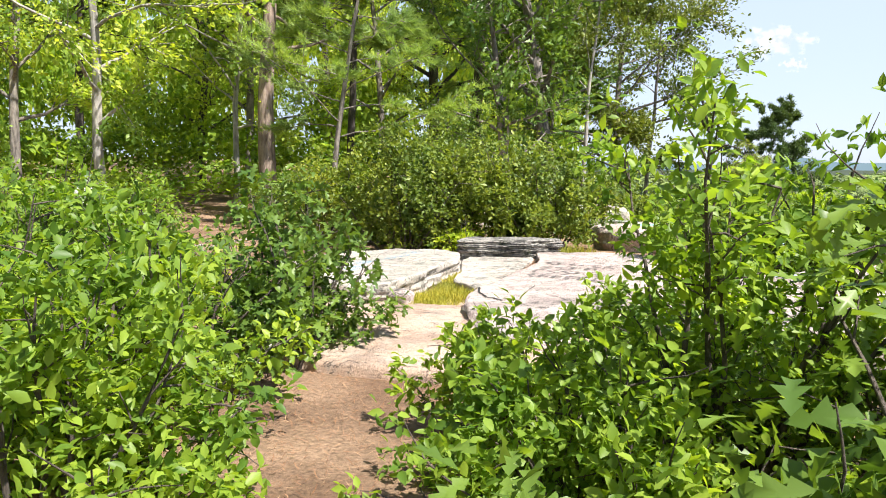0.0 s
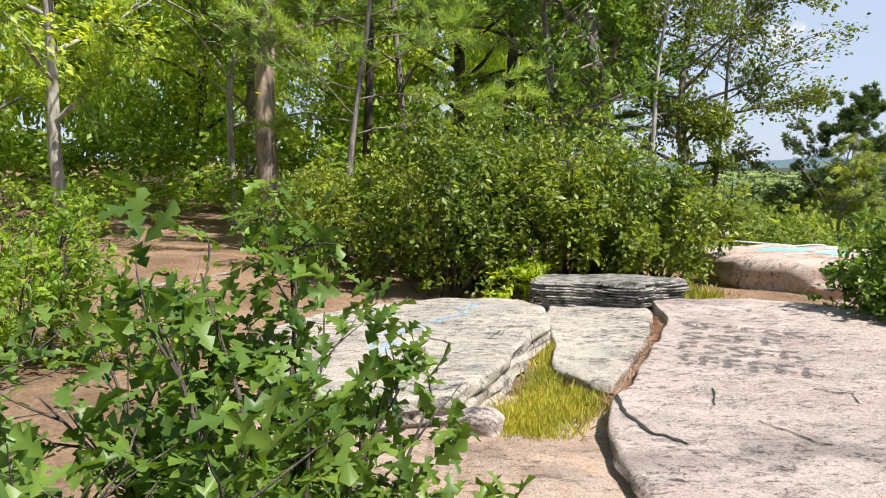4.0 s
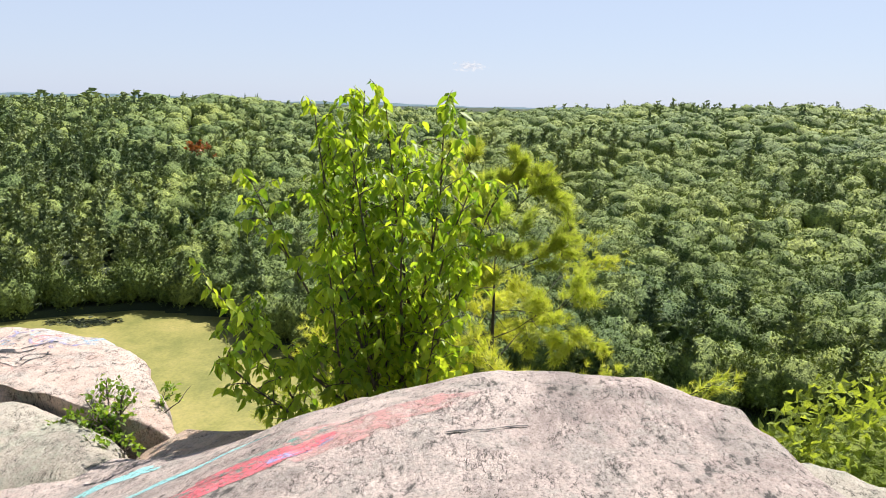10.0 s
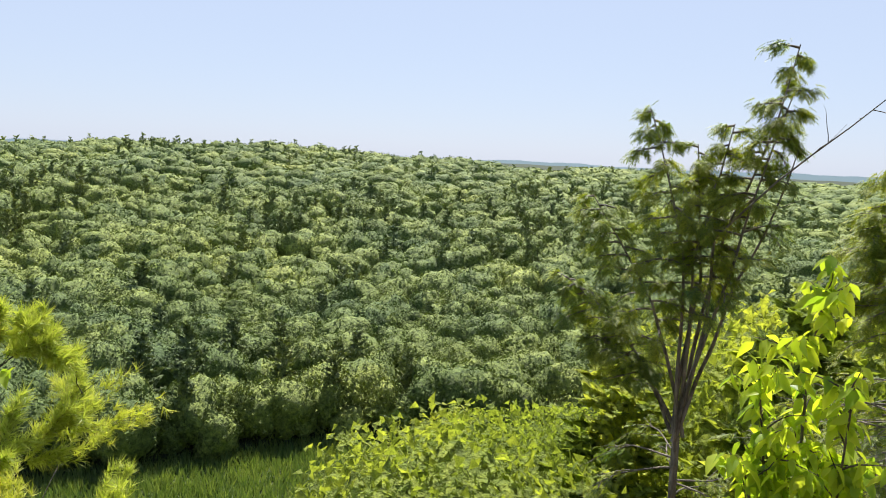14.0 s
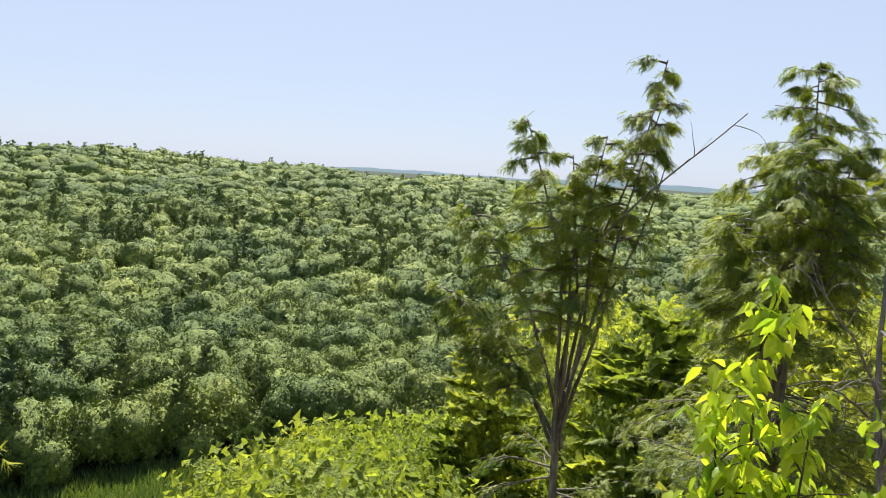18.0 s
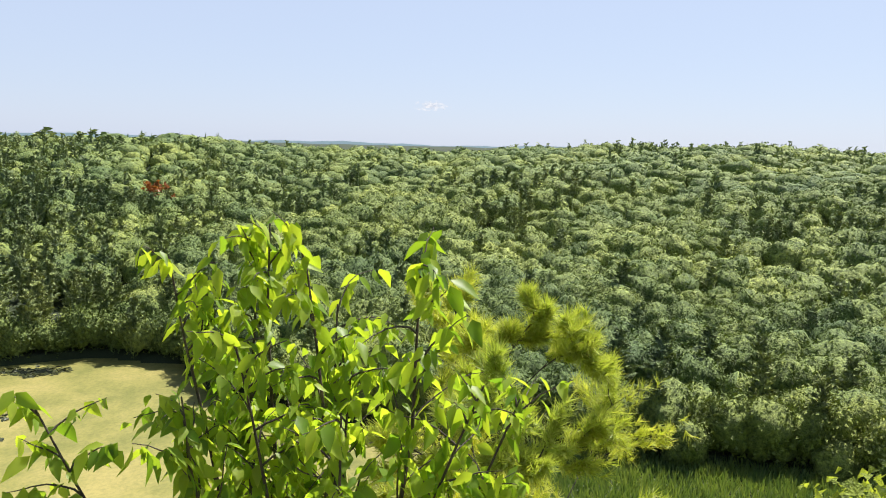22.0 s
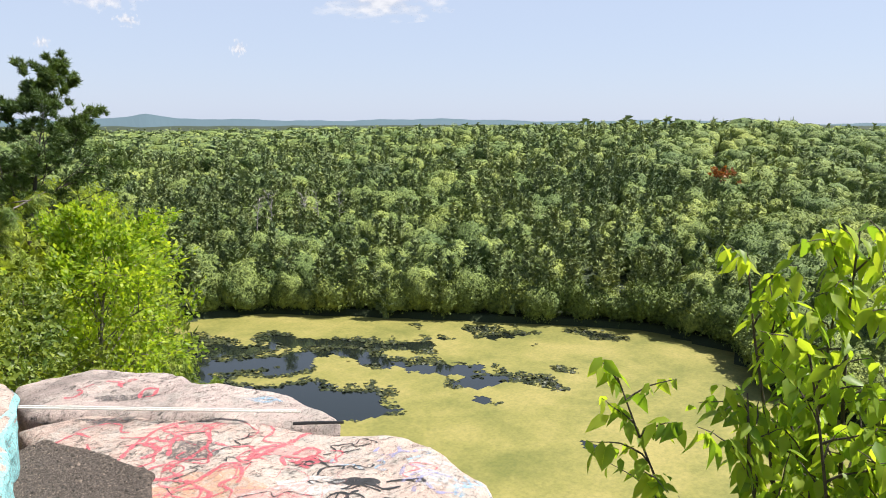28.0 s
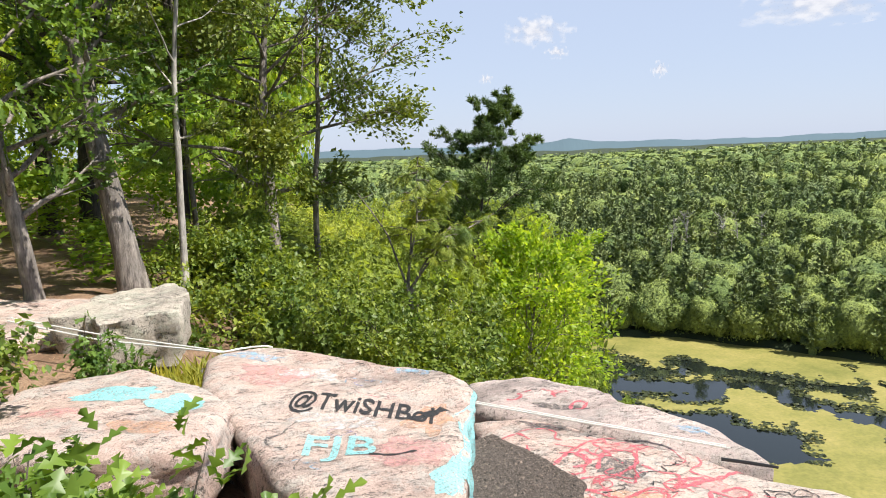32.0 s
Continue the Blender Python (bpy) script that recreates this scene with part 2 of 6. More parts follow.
# ---- mesh helpers ----
def mesh_from(name, verts, faces, mat, smooth=False):
    """A mesh from arrays; faces of one size each, given as a list of index arrays."""
    me = bpy.data.meshes.new(name)
    faces = [np.asarray(f, np.int32) for f in (faces if isinstance(faces, list) else [faces]) if len(f)]
    verts = np.asarray(verts, np.float32)
    me.vertices.add(len(verts))
    me.vertices.foreach_set("co", verts.ravel())
    sizes = np.concatenate([np.full(len(f), f.shape[1], np.int32) for f in faces])
    idx = np.concatenate([f.ravel() for f in faces])
    me.loops.add(len(idx))
    me.loops.foreach_set("vertex_index", idx)
    me.polygons.add(len(sizes))
    me.polygons.foreach_set("loop_start", np.concatenate([[0], np.cumsum(sizes)[:-1]]).astype(np.int32))
    me.polygons.foreach_set("loop_total", sizes)
    if smooth:
        me.polygons.foreach_set("use_smooth", np.ones(len(sizes), bool))
    me.update(calc_edges=True)
    me.validate()
    if smooth is True:
        me.set_sharp_from_angle(angle=radians(50))
    if mat:
        me.materials.append(mat)
    return me


def piece(name, verts, faces, mat, parent=None, label="", smooth=False):
    ob = new(name, mesh_from(name, verts, faces, mat, smooth))
    if parent:
        ob.parent = parent
    return tagged(ob, label)


def part(name, bm, mat, parent=None, label=""):
    me = bpy.data.meshes.new(name)
    bm.to_mesh(me)
    bm.free()
    me.materials.append(mat)
    ob = new(name, me)
    if parent:
        ob.parent = parent
    return tagged(ob, label)


def thing(name, at, label, category, group=""):
    ob = new(name)
    ob.location = at
    ob.empty_display_size = 0.2
    return tagged(ob, label, category, group)


def turns(rng, n, tilt=(0.0, 1.0)):
    """Random turns: any heading, tilted from flat by an angle within tilt (radians)."""
    yaw, roll = rng.uniform(0, 2 * np.pi, n), rng.uniform(-0.6, 0.6, n)
    pitch = rng.uniform(*tilt, n)
    cy, sy, cp, sp, cr, sr = np.cos(yaw), np.sin(yaw), np.cos(pitch), np.sin(pitch), np.cos(roll), np.sin(roll)
    z, o = np.zeros(n), np.ones(n)
    rz = np.stack([np.stack([cy, -sy, z], -1), np.stack([sy, cy, z], -1), np.stack([z, z, o], -1)], 1)
    rx = np.stack([np.stack([o, z, z], -1), np.stack([z, cp, -sp], -1), np.stack([z, sp, cp], -1)], 1)
    ry = np.stack([np.stack([cr, z, sr], -1), np.stack([z, o, z], -1), np.stack([-sr, z, cr], -1)], 1)
    return rz @ rx @ ry


def scattered(tv, tf, rot, size, pos):
    """Copies of a small shape as one vertex and face array."""
    tv, tf = np.asarray(tv, float), np.asarray(tf)
    n, k = len(pos), len(tv)
    v = np.einsum("nij,kj->nki", rot, tv) * np.asarray(size).reshape(-1, 1, 1) + pos[:, None]
    return v.reshape(-1, 3), (tf[None] + (np.arange(n) * k)[:, None, None]).reshape(-1, tf.shape[1])


def joined(items):
    vs, fs, k = [], [], 0
    for v, f in items:
        vs.append(v)
        fs.append(np.asarray(f) + k)
        k += len(v)
    return np.concatenate(vs), np.concatenate(fs)


# leaf shapes, each about 1 long, stalk at the origin, blade along +y
LEAF_V = [(0, 0, 0), (-0.25, 0.35, 0.07), (0.25, 0.35, 0.07), (0, 0.4, 0), (-0.2, 0.68, 0.03), (0.2, 0.68, 0.03), (0, 1, -0.12)]
LEAF_F = [(0, 3, 1), (0, 2, 3), (1, 3, 4), (3, 2, 5), (3, 6, 4), (3, 5, 6)]
BIRCHL_V = [(0, 0, 0), (-0.24, 0.3, 0.07), (0.24, 0.3, 0.07), (0, 0.38, 0), (-0.19, 0.62, 0.04), (0.19, 0.62, 0.04), (0, 1.05, -0.14)]
SMALL_V = [(0, 0, 0), (-0.3, 0.45, 0.08), (0.3, 0.45, 0.08), (0, 1, -0.1)]
SMALL_F = [(0, 3, 1), (0, 2, 3)]
OAKL_V = [(0, 0, 0), (0, 0.5, 0.02), (0, 1, -0.14), (-0.19, 0.27, 0.05), (-0.07, 0.36, 0.02), (-0.32, 0.62, 0.06), (-0.08, 0.66, 0.02), (-0.17, 0.9, 0.0),
          (0.21, 0.3, 0.05), (0.07, 0.38, 0.02), (0.30, 0.66, 0.06), (0.08, 0.68, 0.02), (0.19, 0.88, 0.0)]
OAKL_F = [(0, 4, 3), (0, 1, 4), (4, 1, 5), (5, 1, 6), (6, 2, 7), (6, 1, 2), (0, 8, 9), (0, 9, 1), (9, 10, 1), (10, 11, 1), (11, 12, 2), (11, 2, 1)]
CLUMP_V = [(-0.5, 0, 0.0), (0.5, 0.05, 0.05), (0.42, 0.9, -0.1), (-0.4, 1, 0.12)]
CLUMP_F = [(0, 1, 2), (0, 2, 3)]


def tuft(needles, length, spread, width, seed):
    """A brush of needles round +y."""
    r = np.random.default_rng(seed)
    v, f = [], []
    for k in range(needles):
        a, b = r.uniform(0, 2 * np.pi), r.uniform(0.25, 1.0) * spread
        d = np.array([np.sin(b) * np.cos(a), np.cos(b), np.sin(b) * np.sin(a)])
        s = np.cross(d, (r.normal(), r.normal(), r.normal()))
        s = s / np.linalg.norm(s) * width
        o = np.array([0, r.uniform(0, 0.45), 0])
        i = len(v)
        v += [o - s, o + s, o + d * length * r.uniform(0.75, 1.1)]
        f.append((i, i + 1, i + 2))
    return v, f


def spray(seed, n=5):
    """A feathery flat spray along +y that droops, with narrow side sprigs."""
    r = np.random.default_rng(seed)
    v, f = [(-0.02, 0, 0), (0.02, 0, 0), (0, 1, -0.3)], [(0, 1, 2)]
    for k in range(n):
        y = 0.06 + 0.84 * k / n
        for s in (-1, 1):
            w = 0.40 * (1 - 0.65 * y) * r.uniform(0.7, 1.2)
            i = len(v)
            z = -0.3 * y * y
            v += [(0, y - 0.045, z), (0, y + 0.055, z), (s * w, y + 0.22 + 0.08 * r.random(), z - 0.05 - 0.12 * r.random())]
            f.append((i, i + 1, i + 2))
    return v, f


PINE_TUFT = tuft(18, 0.8, 1.1, 0.03, 3)
FAR_TUFT = tuft(8, 0.9, 1.2, 0.09, 4)
HEM_SPRAY = spray(5, 6)


def tube(pts, radii, sides=6):
    pts, radii = np.asarray(pts, float), np.asarray(radii, float)
    n = len(pts)
    d = np.gradient(pts, axis=0)
    d /= np.linalg.norm(d, axis=1)[:, None] + 1e-9
    up = np.where(np.abs(d[:, 2:3]) > 0.9, [[1.0, 0, 0]], [[0, 0, 1.0]])
    a = np.cross(d, up)
    a /= np.linalg.norm(a, axis=1)[:, None]
    b = np.cross(d, a)
    t = np.linspace(0, 2 * np.pi, sides, endpoint=False)
    v = pts[:, None] + radii[:, None, None] * (np.cos(t)[None, :, None] * a[:, None] + np.sin(t)[None, :, None] * b[:, None])
    i, j = np.meshgrid(np.arange(n - 1), np.arange(sides), indexing="ij")
    q = np.stack([i * sides + j, i * sides + (j + 1) % sides, (i + 1) * sides + (j + 1) % sides, (i + 1) * sides + j], -1).reshape(-1, 4)
    return v.reshape(-1, 3), q


def curve_line(rng, start, heading, length, n, wander, droop=0.0):
    p, h = [np.array(start, float)], np.array(heading, float)
    h /= np.linalg.norm(h)
    for k in range(n):
        h = h + rng.normal(0, wander, 3) + (0, 0, -droop)
        h /= np.linalg.norm(h)
        p.append(p[-1] + h * length / n)
    return np.array(p)


def unit(a):
    return a / (np.linalg.norm(a, axis=-1, keepdims=True) + 1e-9)


def aim(rng, dirs, roll=0.7):
    """Turns that carry +y onto dirs, with the blade's face mostly up."""
    y = unit(dirs)
    up = unit(np.array([0, 0, 1.0]) + rng.normal(0, roll, y.shape))
    x = unit(np.cross(y, up))
    z = np.cross(x, y)
    return np.stack([x, y, z], -1)


# ---- lie of the land ----
WATER = -42.0
SHORE_Y = (-220, -120, -80, -60, -45, -20, 0, 30, 48, 60, 77, 93, 117, 134, 150, 158)
SHORE_X = (-20, 40, 80, 95, 103, 107, 110, 119, 130, 144, 147, 139, 122, 110, 97, 76)
EDGE_Y = (-60, -20, -6, 0, 3, 5.0, 6.5, 8, 9.5, 12, 14, 18, 26, 60)
EDGE_X = (2, 3.0, 4.2, 4.2, 4.2, 4.4, 4.6, 4.8, 5.0, 5.0, 4.7, 4.0, 4.2, 8)
RIDGE_AZ = (-180, -170, -150, -137, -128, -120, -103, -85, -70, -58, -50, -44, -36, -26, 0)
RIDGE_Z = (-32, -30, -25, -15, -10.5, -7.5, -5.5, -9.5, -11.5, -13.5, -16, -20, -25, -28, -30)


def smooth(a, b, x):
    t = np.clip((x - a) / (b - a), 0, 1)
    return t * t * (3 - 2 * t)


def land(x, y):
    """Ground height. The ledge lies about z = 0, the pond 42 m below it."""
    x, y = np.asarray(x, float), np.asarray(y, float)
    e = x - np.interp(y, EDGE_Y, EDGE_X)
    top = -0.22 + 0.04 * np.sin(x * 1.3 + y) + 0.05 * np.sin(y * 0.9 - x * 0.5) + 0.035 * np.clip(-x - 1.5, 0, 40) + 0.012 * np.clip(y - 14, 0, 60)
    slope = -0.7 - 9.0 * smooth(0, 5, e) - 33.0 * smooth(4, 66, e)
    z = np.where(e < 0, top, np.minimum(top, slope))
    z = z - 0.9 * smooth(-1.2, 0.0, e) * smooth(10.5, 7.0, y) * (e < 0.0) - 0.5 * smooth(-2.0, 0.0, e) * smooth(8.0, 11.0, y) * (e < 0.0)
    # far side: from the shore up to the ridge
    r, az = np.hypot(x - 4, y - 6), np.degrees(np.arctan2(-(x - 4), y - 6))
    sh = x - np.interp(y, SHORE_Y, SHORE_X)
    s = np.where(y > 158, np.hypot(np.clip(x - 76, -10, None), y - 150) - 8, np.maximum(sh, 0) * 0.92)
    ridge = np.interp(az, RIDGE_AZ, RIDGE_Z)
    roll = 2.2 * np.sin(x * 0.021 + 1) * np.cos(y * 0.017) + 1.2 * np.sin(x * 0.05 + y * 0.043)
    hill = WATER + 1.3 + (ridge - WATER) * smooth(0, 360, s) * 0.97 + roll * smooth(10, 90, s)
    hill = hill - 6 * smooth(420, 800, s)
    far = (sh > 0) | (y > 158)
    pond = (e > 40) & ~far
    z = np.where(far & (e > 20), hill, z)
    z = np.where(pond, np.minimum(z, WATER - 0.8 + 1.2 * smooth(64, 52, x)), z)
    return z


def wheel(cx, cy, rings, spokes):
    """A polar grid round a point: places and faces."""
    a = np.linspace(0, 2 * np.pi, spokes, endpoint=False)
    rr, aa = np.meshgrid(rings, a, indexing="ij")
    x, y = cx + rr * np.cos(aa), cy + rr * np.sin(aa)
    n = len(rings)
    i, j = np.meshgrid(np.arange(n - 1), np.arange(spokes), indexing="ij")
    f = np.stack([i * spokes + j, (i + 1) * spokes + j, (i + 1) * spokes + (j + 1) % spokes, i * spokes + (j + 1) % spokes], -1).reshape(-1, 4)
    return x.ravel(), y.ravel(), f


gm, gn, gl, gb = material("forest_floor", 0.95)
gp = position(gn)
ga = noise_node(gn, gl, 30, 6, 0.75, gp)
gc = noise_node(gn, gl, 1.1, 4, 0.6, gp)
gd = mix(gn, gl, ramp(gn, gl, gc, [(0.4, (0, 0, 0)), (0.62, (1, 1, 1))]), (0.21, 0.13, 0.08), (0.38, 0.26, 0.175))
gz = gn.new("ShaderNodeSeparateXYZ")
gl.new(gp, gz.inputs[0])
gs = gn.new("ShaderNodeMapRange")
gs.inputs[1].default_value, gs.inputs[2].default_value = -2.0, -5.0
gl.new(gz.outputs[2], gs.inputs[0])
gd = mix(gn, gl, gs.outputs[0], gd, (0.035, 0.055, 0.02))
gl.new(mix(gn, gl, 1.0, gd, ramp(gn, gl, ga, [(0.3, (0.35, 0.33, 0.3)), (0.65, (1.1, 1.05, 1.0))]), "MULTIPLY"), gb.inputs["Base Color"])
bump(gn, gl, gb, [(ga, 0.03)], 0.8)
gx, gy, gf = wheel(1.5, 6.0, np.concatenate([[0.01], np.geomspace(0.25, 78, 90), np.linspace(80, 190, 74), np.geomspace(194, 4600, 36)]), 240)
piece("ground", np.stack([gx, gy, land(gx, gy)], -1), gf, gm, smooth=True)
tagged(bpy.data.objects["ground"], "brown leaf litter, soil and wooded hillsides", "ground", kind="structure")

# water: a dark open surface, and the mat of algae that floats on most of it
wm, wn_, wl, wb = material("pond_water", 0.06)
wb.inputs["Base Color"].default_value = (0.012, 0.016, 0.014, 1)
bump(wn_, wl, wb, [(noise_node(wn_, wl, 1.4, 3, 0.5, position(wn_)), 0.02)], 0.12)
piece("water", [(30, -130, WATER), (175, -130, WATER), (175, 190, WATER), (30, 190, WATER)], [[(0, 1, 2, 3)]], wm)
tagged(bpy.data.objects["water"], "dark still pond water reflecting sky and trees", "pond", kind="structure")
am, an, al, ab = material("algae_mat", 0.75)
ap = position(an)
a1 = noise_node(an, al, 0.09, 5, 0.65, ap)
a2 = noise_node(an, al, 1.6, 6, 0.7, ap)
ac = ramp(an, al, a1, [(0.32, (0.15, 0.155, 0.03)), (0.5, (0.24, 0.22, 0.055)), (0.68, (0.32, 0.27, 0.085))])
al.new(mix(an, al, 1.0, ac, ramp(an, al, a2, [(0.3, (0.72, 0.76, 0.7)), (0.6, (1.05, 1.05, 1.0))]), "MULTIPLY"), ab.inputs["Base Color"])


def near_line(x, y, ax, ay, bx, by):
    t = np.clip(((x - ax) * (bx - ax) + (y - ay) * (by - ay)) / ((bx - ax) ** 2 + (by - ay) ** 2), 0, 1)
    return np.hypot(x - ax - t * (bx - ax), y - ay - t * (by - ay))


def ripple(x, y, k=1.0):
    return k * (1.6 * np.sin(x * 0.43 + 1.7 * np.sin(y * 0.21)) + 1.1 * np.sin(y * 0.71 + x * 0.37) + 0.7 * np.sin(x * 1.5 - y * 1.1) + 0.4 * np.sin(2.7 * x + 3.1 * y))


def open_water(x, y):
    """Below zero where no algae float."""
    w = ripple(x, y)
    d = np.full(np.shape(x), 99.0)
    d = np.minimum(d, near_line(x, y, 71.7, 120.7, 86.2, 117.1) - 4.4 - w * 0.80)
    d = np.minimum(d, near_line(x, y, 74.5, 139.7, 79.9, 126.2) - 5.0 - w * 0.90)
    d = np.minimum(d, near_line(x, y, 88.2, 131.0, 105.0, 105.8) - 3.0 - w * 0.70)
    d = np.minimum(d, near_line(x, y, 84.2, 114.4, 76.3, 113.6) - 2.8 - w * 0.65)
    d = np.minimum(d, near_line(x, y, 92.4, 114.7, 95.8, 96.7) - 2.8 - w * 0.65)
    d = np.minimum(d, near_line(x, y, 94.5, 101.2, 101.9, 83.5) - 3.1 - w * 0.70)
    d = np.minimum(d, near_line(x, y, 97.7, 85.0, 102.2, 83.1) - 3.1 - w * 0.70)
    d = np.minimum(d, near_line(x, y, 68.3, 126.4, 61.3, 113.6) - 5.0 - w * 0.90)
    d = np.minimum(d, near_line(x, y, 65.0, 109.7, 78.6, 93.6) - 5.5 - w * 0.90)
    d = np.minimum(d, near_line(x, y, 67.8, 98.1, 74.9, 90.6) - 5.0 - w * 0.90)
    for px, py, pr in ((89.5, 131.9, 1.6), (112.5, 106.8, 1.3), (123.9, 99.7, 3.2), (136.0, 84.7, 2.2), (114.7, 115.5, 1.2), (105.7, 76.1, 1.2), (104.0, 78.4, 0.8), (91.7, 78.8, 0.8), (113.5, 77.3, 0.6), (88.6, 56.6, 1.4), (77.8, 102.3, 1.6)):
        d = np.minimum(d, np.hypot(x - px, (y - py) * 0.6) - pr - w * 0.3 * pr)
    return d


ax, ay = np.meshgrid(np.arange(52, 160, 0.7), np.arange(-110, 165, 0.7), indexing="ij")
keep = open_water(ax[:-1, :-1] + 0.35, ay[:-1, :-1] + 0.35) > 0
keep &= (ay[:-1, :-1] > 2 + 3 * np.sin(ax[:-1, :-1] * 0.2)) | (ax[:-1, :-1] < 84)
ii, jj = np.nonzero(keep)
na = ax.shape[1]
piece("algae_mat", np.stack([ax.ravel(), ay.ravel(), np.full(ax.size, WATER + 0.03)], -1),
      np.stack([ii * na + jj, (ii + 1) * na + jj, (ii + 1) * na + jj + 1, ii * na + jj + 1], -1), am)
tagged(bpy.data.objects["algae_mat"], "yellow-green mat of algae floating on the pond", "algae", kind="stuff")

# lily pads along the open water
rng = np.random.default_rng(12)
lx, ly = rng.uniform(66, 150, 60000), rng.uniform(70, 150, 60000)
ld = open_water(lx, ly)
band = (np.abs(ld) < 1.3) & (ripple(lx * 0.6, ly * 0.6) > -0.4) | (ld < 1) & (ly > 132) & (ripple(ly, lx) > 0)
lp = np.stack([lx[band], ly[band], np.full(band.sum(), WATER + 0.06)], -1)[:5200]
pad_v = [(0, 0, 0.02)] + [(0.5 * math.cos(k), 0.5 * math.sin(k), 0.03 * math.sin(3 * k)) for k in np.linspace(0.2, 6.0, 7)]
lv, lf = scattered(pad_v, [(0, k, k + 1) for k in range(1, 7)], turns(rng, len(lp), (0, 0.15)), rng.uniform(0.35, 0.9, len(lp)), lp)
piece("lily_pads", lv, lf, leafy("lily_pad", (0.018, 0.024, 0.01), (0.075, 0.088, 0.03), 0.05))
tagged(bpy.data.objects["lily_pads"], "dark green and brown lily pads on the pond", "lily pad", kind="stuff")


# ---- far woods ----
def ball():
    """A twenty-sided ball."""
    g = (1 + 5**0.5) / 2
    v = unit(np.array([(-1, g, 0), (1, g, 0), (-1, -g, 0), (1, -g, 0), (0, -1, g), (0, 1, g), (0, -1, -g), (0, 1, -g), (g, 0, -1), (g, 0, 1), (-g, 0, -1), (-g, 0, 1)], float))
    f = np.array([(0, 11, 5), (0, 5, 1), (0, 1, 7), (0, 7, 10), (0, 10, 11), (1, 5, 9), (5, 11, 4), (11, 10, 2), (10, 7, 6), (7, 1, 8), (3, 9, 4), (3, 4, 2), (3, 2, 6), (3, 6, 8), (3, 8, 9), (4, 9, 5), (2, 4, 11), (6, 2, 10), (8, 6, 7), (9, 8, 1)])
    return v, f


def fine_ball(level):
    """A ball with each face cut in four, level times: places and faces."""
    v, f = ball()
    for k in range(level):
        t = v[f]
        m = unit((t + np.roll(t, -1, 1)) / 2)
        t = np.concatenate([np.stack([t[:, q], m[:, q], m[:, q - 1]], 1) for q in range(3)] + [m])
        v, f = np.unique(np.round(t.reshape(-1, 3), 6), axis=0, return_inverse=True)
        f = f.reshape(-1, 3)
    return v, f


def spiral(rng, n, low=-0.8):
    """Directions spread evenly over a dome."""
    g = np.arange(n) + 0.5
    up = 1 - (1 - low) * g / n
    a = g * 2.399963 + rng.uniform(-0.5, 0.5, n)
    side = np.sqrt(np.clip(1 - up * up, 0, 1))
    return unit(np.stack([side * np.cos(a), side * np.sin(a), up], -1) + rng.normal(0, 0.09, (n, 3)))


